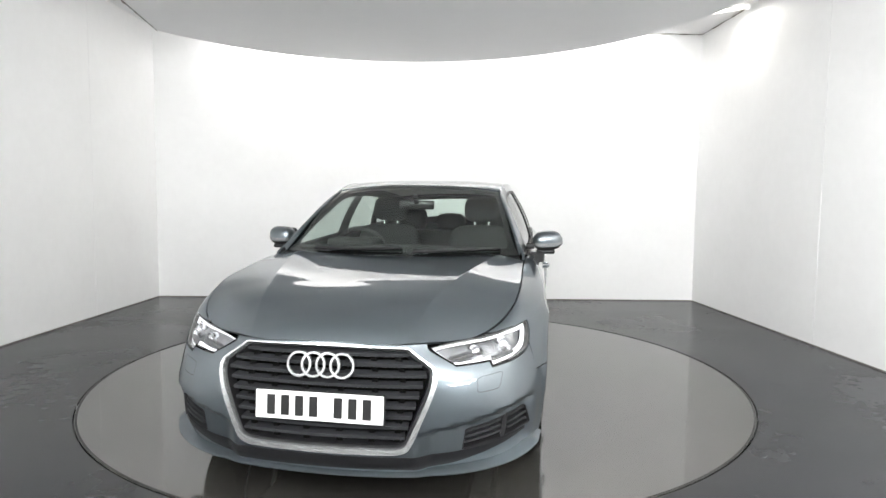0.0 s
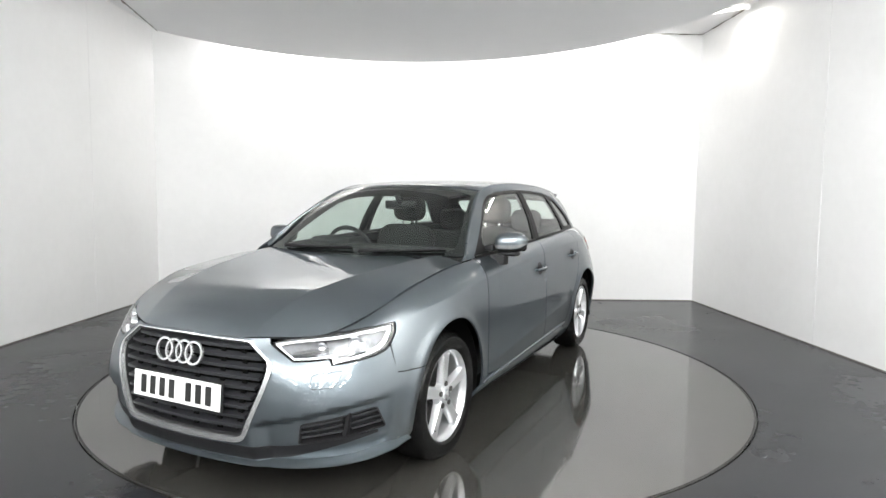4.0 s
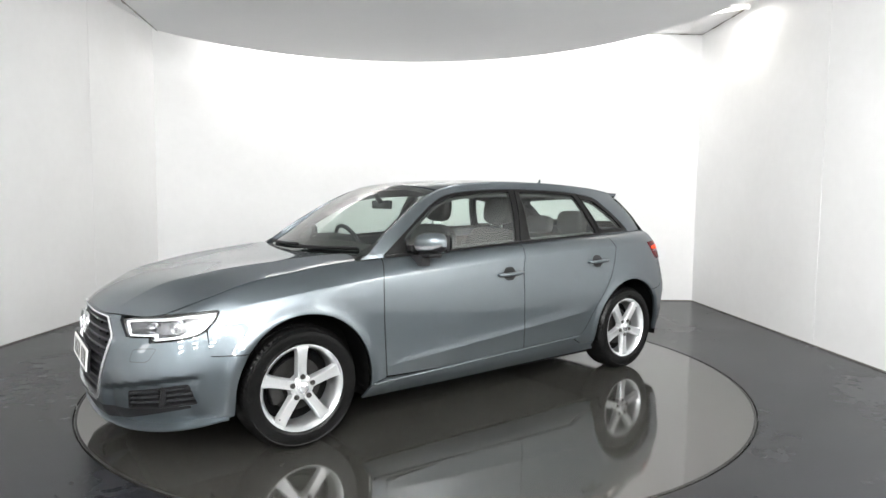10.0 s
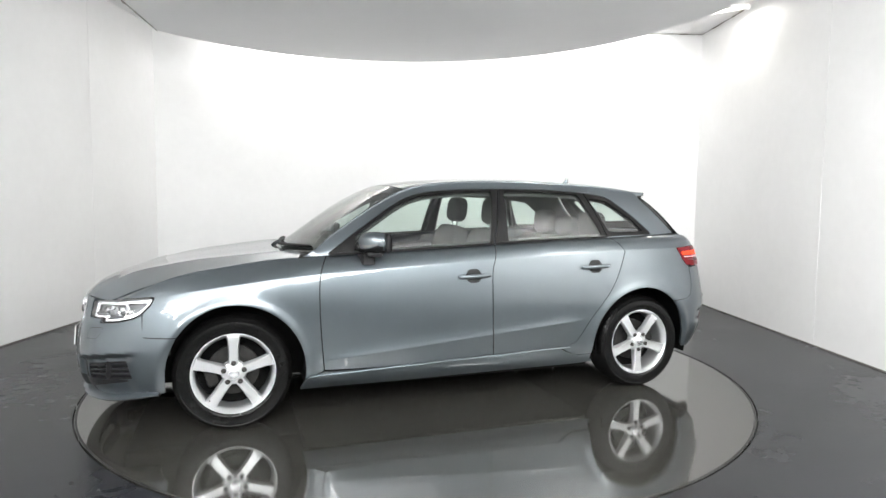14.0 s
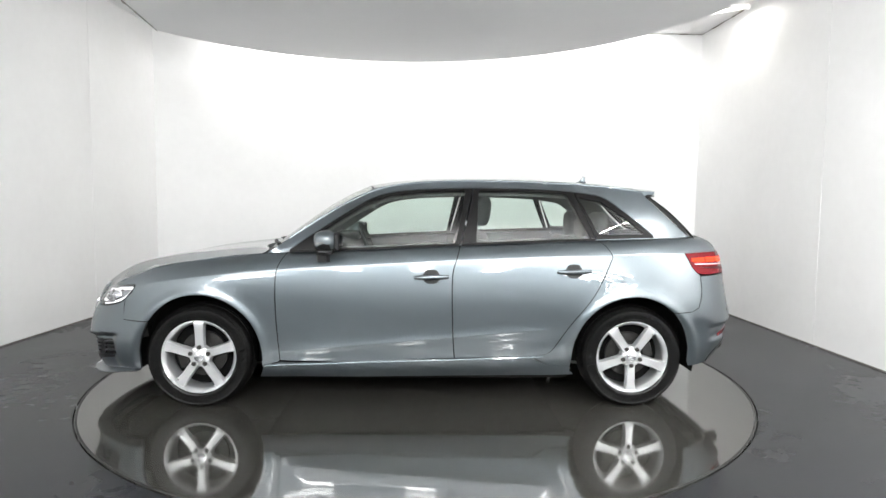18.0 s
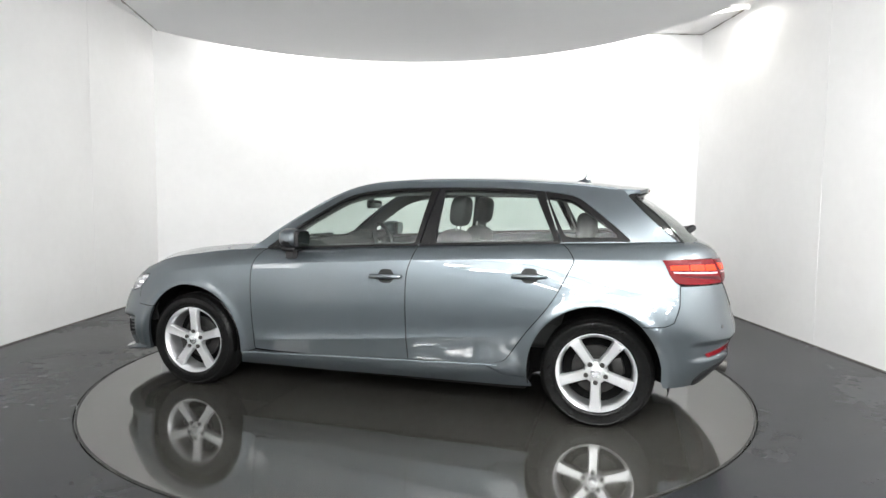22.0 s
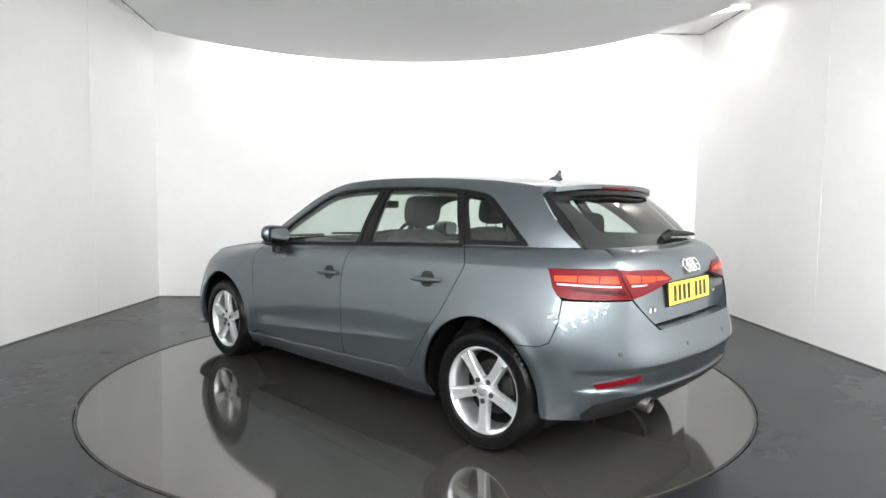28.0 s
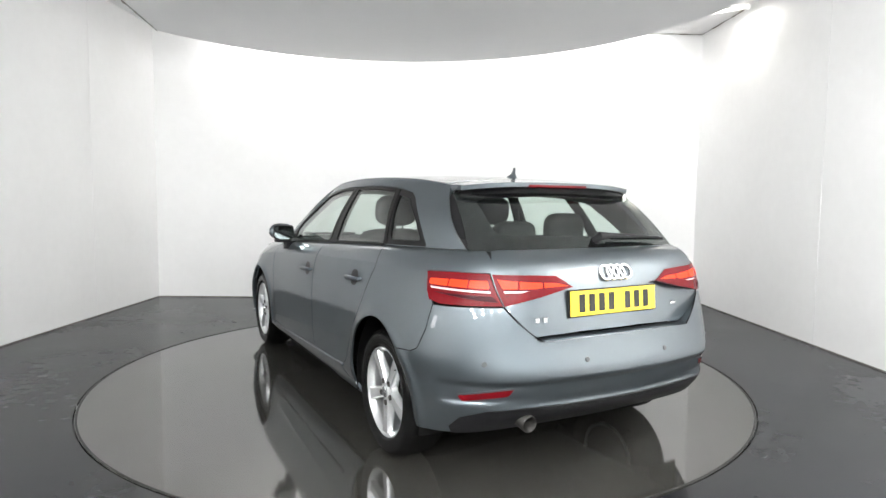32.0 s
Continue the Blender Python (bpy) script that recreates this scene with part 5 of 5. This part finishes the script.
    led = body2(np.array([e[0] for e in edge]), np.array([e[1] for e in edge]))
    inn = led + dent(led) + np.array([.012, 0, .001])
    nn = len(led)
    obj("bumper_ledge", np.concatenate([led, inn]), [(i, i + 1, nn + i + 1, nn + i) for i in range(nn - 1) if abs(led[i][1] - led[i + 1][1]) < .2], PAINT, rb)
    val = find([(.76, .300), (.74, .350), (.66, .388), (.45, .402), (.2, .401), (.0005, .400)], "rear")
    val = [(16, -.02), (14.5, -.02), (13.6, -.02), (12.95, -.02)] + val
    vl = sheet(body2, val + mirr(val[::-1])[1:-1], [], .03, BS, .01, .004, "rear_valance", BLACK_PLASTIC, rb, "dark plastic rear valance")[0]
    for sg in (1, -1):
        rf = rounded(find([(.75, .448), (.66, .472), (.565, .487), (.584, .456), (.66, .444), (.735, .425)], "rear"), .10, 2)
        rf = rf if sg > 0 else mirr(rf)
        rr = sheet(body2, rf, [], .02, BS, .006, .004, "reflector", RED, rb, "red bumper reflector")[0]
        sheet(body2, shrink(rf, -.006, BS), [rf], .015, BS, .006, .003, "reflector_surround", PAINT, rr)
        for y in (.68, .235):
            s, v = find([(y, .592)], "rear")[0]
            p, n = on_body(s, v, .001)
            sn = part("parking_sensor", lathe_bm([(.0005, .0022), (.010, .002), (.0115, .0), (.0125, -.004)], 20), VALANCE, rb)
            sn.matrix_basis = frame_at(Vector((p.x, sg * p.y, p.z)), Vector((n.x, sg * n.y, n.z))) @ pose(0, 0, 0, 0, 0, -90)
    for y, z in ((.485, .325),):
        ex = part("exhaust_pipe", lathe_bm([(.028, -.22), (.036, -.20), (.037, .0), (.035, .004), (.033, .0), (.031, -.05), (.02, -.10), (.0005, -.10)], 32), DARK_METAL, car, "single round exhaust tailpipe")
        ex.matrix_basis = pose(-2.035, y, z, -8, 0, 90)

    # tail lights, one piece on the quarter and one on the tailgate
    for sg in (1, -1):
        flipr = (lambda o: o) if sg > 0 else mirr
        outer = L([(-1.652, .951), (-1.80, .957)]) + find([(.622, .957), (.616, .90), (.592, .827)], "rear") + L([(-1.78, .824), (-1.722, .834), (-1.69, .872)])
        inner = find([(.6145, .955), (.45, .950), (.335, .944), (.258, .895), (.42, .860), (.586, .826), (.6095, .90)], "rear")
        for nm, o, par in (("tail_light", outer, car), ("tailgate_light", inner, tgate)):
            o = flipr(o)
            tl = sheet(body2, o, [], .022, BS, .02, .004, nm, RED, par, "red and orange tail light")[0]
            c = np.array(o)
            lo_v, hi_v = c[:, 1].min(), c[:, 1].max()
            ins = shrink(o, .017, BS)
            band = lambda a, b: clip(clip(ins, (0, lo_v + (hi_v - lo_v) * a), (1, 0)), (0, lo_v + (hi_v - lo_v) * b), (-1, 0))
            for a, b, m, nn in ((.50, .90, ORANGE, "lamp_block"), (.385, .435, PINK, "lamp_strip"), (.05, .30, DARK_RED, "lamp_block")):
                bb = band(a, b)
                if len(bb) < 3:
                    continue
                if m is not ORANGE:
                    sheet(body2, bb, [], .02, BS, .002, .0065, nn, m, tl)
                    continue
                s0, s1 = min(q[0] for q in bb), max(q[0] for q in bb)
                for k in range(3):
                    cell = clip(clip(bb, (s0 + (s1 - s0) * (k + .04) / 3, 0), (0, -1)), (s0 + (s1 - s0) * (k + .96) / 3, 0), (0, 1))
                    if len(cell) > 2:
                        sheet(body2, cell, [], .02, BS, .002, .0065, nn, m, tl)

    # door handles
    for sg, fdr, rdr in ((1, f_doors[0], r_doors[0]), (-1, f_doors[1], r_doors[1])):
        for x0, x1, z0, z1, d in ((.028, -.178, .806, .812, fdr), (-.838, -1.042, .842, .849, rdr)):
            xm, zm = (x0 + x1) / 2, (z0 + z1) / 2
            cup = find(rounded([(xm + .052, zm + .012), (xm + .03, zm + .042), (xm - .03, zm + .042), (xm - .052, zm + .012), (xm - .05, zm - .02), (xm - .025, zm - .042), (xm + .025, zm - .042), (xm + .05, zm - .02)], .3, 3), "side")
            # flat black sheet on the skin, painting the shade of the hollow behind the handle
            cup = sheet(body, cup, [], .02, BS, 0, .0015, "handle_cup_shade", BLACK_PLASTIC, None, "flat dark patch painting the shade of the handle recess")[0]
            if sg < 0:
                for vt in cup.data.vertices:
                    vt.co.y *= -1
                cup.data.flip_normals()
            cup.parent = d
            bm = bmesh.new()
            rows = []
            for k in range(13):
                f = k / 12
                x = x0 + (x1 - x0) * f
                z = z0 + (z1 - z0) * f
                yb = on_body(*find([(x, z)], "side")[0])[0].y
                e = math.sin(math.pi * min(max(f, .02), .98)) ** .35
                yo = yb + .012 + .022 * e
                h, t = .0135 * (.55 + .45 * e), .010 * (.4 + .6 * e)
                rows.append([bm.verts.new((x, sg * (yo + t * math.cos(a)), z + h * math.sin(a))) for a in np.linspace(0, 2 * math.pi, 12, endpoint=False)])
            for a, b in zip(rows, rows[1:]):
                for i in range(12):
                    bm.faces.new((a[i], a[(i + 1) % 12], b[(i + 1) % 12], b[i]))
            bm.faces.new(rows[0])
            bm.faces.new(rows[-1])
            for x, z in ((x0, z0), (x1, z1)):
                yb = on_body(*find([(x, z)], "side")[0])[0].y
                dx = -.012 if x == x0 else .012
                join_bm(bm, box_bm(min(x, x + dx), max(x, x + dx), min(sg * (yb - .004), sg * (yb + .022)), max(sg * (yb - .004), sg * (yb + .022)), z - .009, z + .009, .004, 2))
            bmesh.ops.recalc_face_normals(bm, faces=bm.faces)
            part("door_handle", bm, PAINT, d)

        # door mirror
        bm = bmesh.new()
        rows = []
        for f in np.linspace(0, 1, 13):
            y = .785 + .185 * f
            e = (1 - abs(2 * f - 1) ** 3.2) ** .5 if 0 < f < 1 else .25
            e = max(e, .3)
            hx, hz = .092 * e * (1 - .15 * f), .064 * e
            xc, zc = .556 - .03 * f, 1.018 + .006 * f
            row = []
            for a in np.linspace(0, 2 * math.pi, 24, endpoint=False):
                ca, sa = math.cos(a), math.sin(a)
                ca = math.copysign(abs(ca) ** .75, ca)
                sa = math.copysign(abs(sa) ** .75, sa)
                row.append(bm.verts.new((xc + hx * (ca if ca > 0 else ca * .62), sg * y, zc + hz * (sa if sa > 0 else sa * .86))))
            rows.append(row)
        for a, b in zip(rows, rows[1:]):
            for i in range(24):
                bm.faces.new((a[i], a[(i + 1) % 24], b[(i + 1) % 24], b[i]))
        bm.faces.new(rows[0])
        bm.faces.new(rows[-1])
        bmesh.ops.recalc_face_normals(bm, faces=bm.faces)
        mir_o = part("door_mirror", bm, PAINT, fdr, "grey door mirror on a black foot")
        # indicator strip wrapped round the front of the housing, black shell under it
        for nm, a0, a1, out, mt in (("mirror_indicator", -.50, -.10, .0025, INDICATOR), ("mirror_shell", -1.9, -.58, .0022, BLACK_PLASTIC)):
            bm = bmesh.new()
            rows = []
            for f in np.linspace(.10, 1, 12):
                y = .785 + .185 * f
                e = max((1 - abs(2 * f - 1) ** 3.2) ** .5 if f < 1 else .25, .3)
                hx, hz = .092 * e * (1 - .15 * f) + out, .064 * e + out
                row = []
                for a in np.linspace(a0, a1, 9):
                    ca, sa = math.cos(a), math.sin(a)
                    ca, sa = math.copysign(abs(ca) ** .75, ca), math.copysign(abs(sa) ** .75, sa)
                    row.append(bm.verts.new((.556 - .03 * f + hx * (ca if ca > 0 else ca * .62), sg * (y + (out if f == 1 else 0)), 1.018 + .006 * f + hz * (sa if sa > 0 else sa * .86))))
                rows.append(row)
            for a, b in zip(rows, rows[1:]):
                for i in range(8):
                    bm.faces.new((a[i], a[i + 1], b[i + 1], b[i]) if sg < 0 else (a[i], b[i], b[i + 1], a[i + 1]))
            part(nm, bm, mt, mir_o, "clear indicator strip" if nm == "mirror_indicator" else "black lower shell")
        part("mirror_underside", box_bm(.505, .600, min(sg * .81, sg * .925), max(sg * .81, sg * .925), .943, .972, .014, 3), BLACK_PLASTIC, mir_o)
        part("mirror_foot", slab([(.625, sg * .775), (.555, sg * .765), (.535, sg * .84), (.55, sg * .862), (.605, sg * .855)], .893, .952), BLACK_PLASTIC, mir_o, smooth=False)
        bm = bmesh.new()
        n = 24
        part("mirror_rim", box_bm(.464, .50, min(sg * .803, sg * .953), max(sg * .803, sg * .953), .968, 1.074, .022, 3), BLACK_PLASTIC, mir_o)
        bm.faces.new([bm.verts.new((.462 - .0 * math.sin(2 * math.pi * k / n), sg * (.878 + .072 * math.copysign(abs(math.cos(2 * math.pi * k / n)) ** .6, math.cos(2 * math.pi * k / n))),
                                    1.020 + .050 * math.copysign(abs(math.sin(2 * math.pi * k / n)) ** .6, math.sin(2 * math.pi * k / n)))) for k in range(n)])
        part("mirror_glass", bm, MIRROR, mir_o, smooth=False)
        part("mirror_arm", box_bm(.565, .635, min(sg * .745, sg * .80), max(sg * .745, sg * .80), .972, 1.01, .012, 2), BLACK_PLASTIC, mir_o)

    # front wipers
    for y0, y1 in ((-.50, .05), (.12, .62)):
        w = []
        for k in range(7):
            a = (y0 + (y1 - y0) * k / 6) / .72
            p = screen(np.array([a]), np.array([.03 + .035 * k / 6]))[0]
            w.append((p[0] + .012, p[1], p[2] + .014))
        wi_o = part("wiper", tube_bm(w, [.012, .011, .008, .007, .006, .006, .005], 8), BLACK_PLASTIC, car, "black windscreen wiper")
        part("wiper_blade", tube_bm([(x - .01, y, z - .008) for x, y, z in w[1:]], .006, 6), RUBBER, wi_o)

    # wheels and arches
    w0 = wheel_thing(car)
    w0.matrix_basis = pose(1.318, .848, .3145)
    copy_thing(w0, pose(1.318, -.848, .3145, 0, 0, 180))
    copy_thing(w0, pose(-1.318, .840, .3145, 0, 180, 0))
    copy_thing(w0, pose(-1.318, -.840, .3145, 0, 180, 180))
    for cx in (1.318, -1.318):
        for sg in (1, -1):
            bm = bmesh.new()
            n, prof = 40, [(.386, .838), (.394, .825), (.402, .60), (.05, .59)]
            rows = [[bm.verts.new((cx + r * math.cos(a), sg * y, .315 + r * math.sin(a))) for r, y in prof] for a in np.linspace(radians(-14), radians(194), n)]
            for a, b in zip(rows, rows[1:]):
                for i in range(3):
                    bm.faces.new((a[i], a[i + 1], b[i + 1], b[i]))
            part("wheel_arch_liner", bm, LINER, car, "black wheel arch liner")
    # underside
    un = box_bm(-.93, .93, -.80, .80, .17, .26, .02)
    join_bm(un, box_bm(.9, 1.92, -.50, .50, .19, .30, .02))
    join_bm(un, box_bm(-1.86, -.9, -.58, .58, .26, .36, .02))
    part("underbody", un, LINER, car, "black underbody")

    # cabin
    for sg in (1, -1):
        tr = [(s, 1.0 if s < 9.6 else 3.6) for s in np.linspace(6.3, 13.2, 24)] + [(s, 4.93) for s in np.linspace(13.2, 6.3, 20)]
        ob = sheet(body, tr, [], .06, BS, 0, -.075, "door_trim", SEAT, None, "black inner door trim")[0]
        if sg < 0:
            for vt in ob.data.vertices:
                vt.co.y *= -1
            ob.data.flip_normals()
        ob.parent = car
    hl_o = [(x, float(rail(x)[0]) - .03) for x in np.linspace(-1.40, .25, 14)]
    hl_o = hl_o + [(x, -y) for x, y in hl_o[::-1]]
    sheet(roof, hl_o, [], .06, (1, 1), 0, -.045, "headlining", LINING, car, "grey headlining")
    part("cabin_floor", join_bm(box_bm(-.84, .9, -.74, .74, .27, .31), box_bm(-1.75, -.9, -.58, .58, .365, .39)), SEAT, car)
    da = bmesh.new()
    prof = [(.99, .915), (.80, .965), (.62, .985), (.50, .965), (.44, .91), (.46, .80), (.60, .70), (.95, .66)]
    rows = [[da.verts.new((x, y, z - .015 * abs(y / .72) ** 3)) for x, z in prof] for y in np.linspace(-.72, .72, 9)]
    for a, b in zip(rows, rows[1:]):
        for i in range(len(prof) - 1):
            da.faces.new((a[i], a[i + 1], b[i + 1], b[i]))
    bmesh.ops.recalc_face_normals(da, faces=da.faces)
    dash = part("dashboard", da, SEAT, car, "black dashboard")
    part("instrument_hood", cushion_bm(.46, .66, -.53, -.21, .96, 1.02, .025), SEAT, dash)
    n = 36
    sw = part("steering_wheel", tube_bm([(0, .183 * math.cos(2 * math.pi * k / n), .183 * math.sin(2 * math.pi * k / n)) for k in range(n)], .015, 10, closed=True), SEAT, car, "black three-spoke steering wheel")
    sw.matrix_basis = pose(.40, -.37, .905, 0, 22, 0)
    part("steering_hub", lathe_bm([(.0005, .03), (.05, .028), (.065, .01), (.06, -.02)], 24), SEAT, sw).matrix_basis = pose(0, 0, 0, 0, 0, 90)
    for k in range(3):
        part("steering_spoke", box_bm(-.008, .008, -.018, .018, .05, .178, .006), SILVER if k else SEAT, sw).matrix_basis = pose(0, 0, 0, (180, 80, -80)[k], 0, 0)
    seat_front(car, .37)
    seat_front(car, -.37)
    be = part("rear_bench", cushion_bm(-1.10, -.55, -.66, .66, .38, .55, .06), SEAT, car, "black rear bench seat")
    bk = part("bench_back", cushion_bm(-.07, .07, -.64, .64, 0, .52, .05), SEAT, be)
    bk.matrix_basis = pose(-1.02, 0, .50, 0, -18, 0)
    for y, h in ((.36, .165), (0, .12), (-.36, .165)):
        part("headrest", pillow_bm(-1.275, -1.165, y - .135, y + .135, 1.0, 1.035 + h, .6), SEAT, be)
        for d in (-.05, .05):
            part("headrest_post", tube_bm([(-1.20, y + d, .93), (-1.22, y + d, 1.04)], .006, 8), CHROME, be)
    part("parcel_shelf", box_bm(-1.80, -1.24, -.58, .58, .925, .945, .008), SEAT, car)
    rm = part("interior_mirror", box_bm(.335, .365, -.12, .12, 1.205, 1.265, .012, 3), GLOSS_BLACK, car, "black interior mirror")
    part("mirror_mount", tube_bm([(.36, 0, 1.25), (.40, 0, 1.30)], .018, 10), BLACK_PLASTIC, rm)
    return car


car = build_car()

CAR_ON_TABLE = (0.0256, 0.0289)
TURN = [(0, -101.16), (2, -109.88), (3.5, -116.5), (5.5, -125.16), (7.5, -134.03), (9.5, -142.8), (11.5, -151.61), (13.5, -160.5), (14.5, -164.9), (16.5, -173.47), (18.5, -182.03),
        (20.5, -191.0), (22.5, -199.97), (24.5, -209.06), (25.5, -213.55), (27.5, -222.7), (29.5, -231.75), (30.5, -236.25), (32, -243.01)]


def motions():
    rows, disc = [], []
    for t, a in TURN:
        spin = pose(0, 0, 0, 0, 0, a)
        rows.append((t, spin @ pose(*CAR_ON_TABLE, 0)))
        disc.append((t, spin))
    walk(car, rows)
    walk(turntable, disc)


motions()
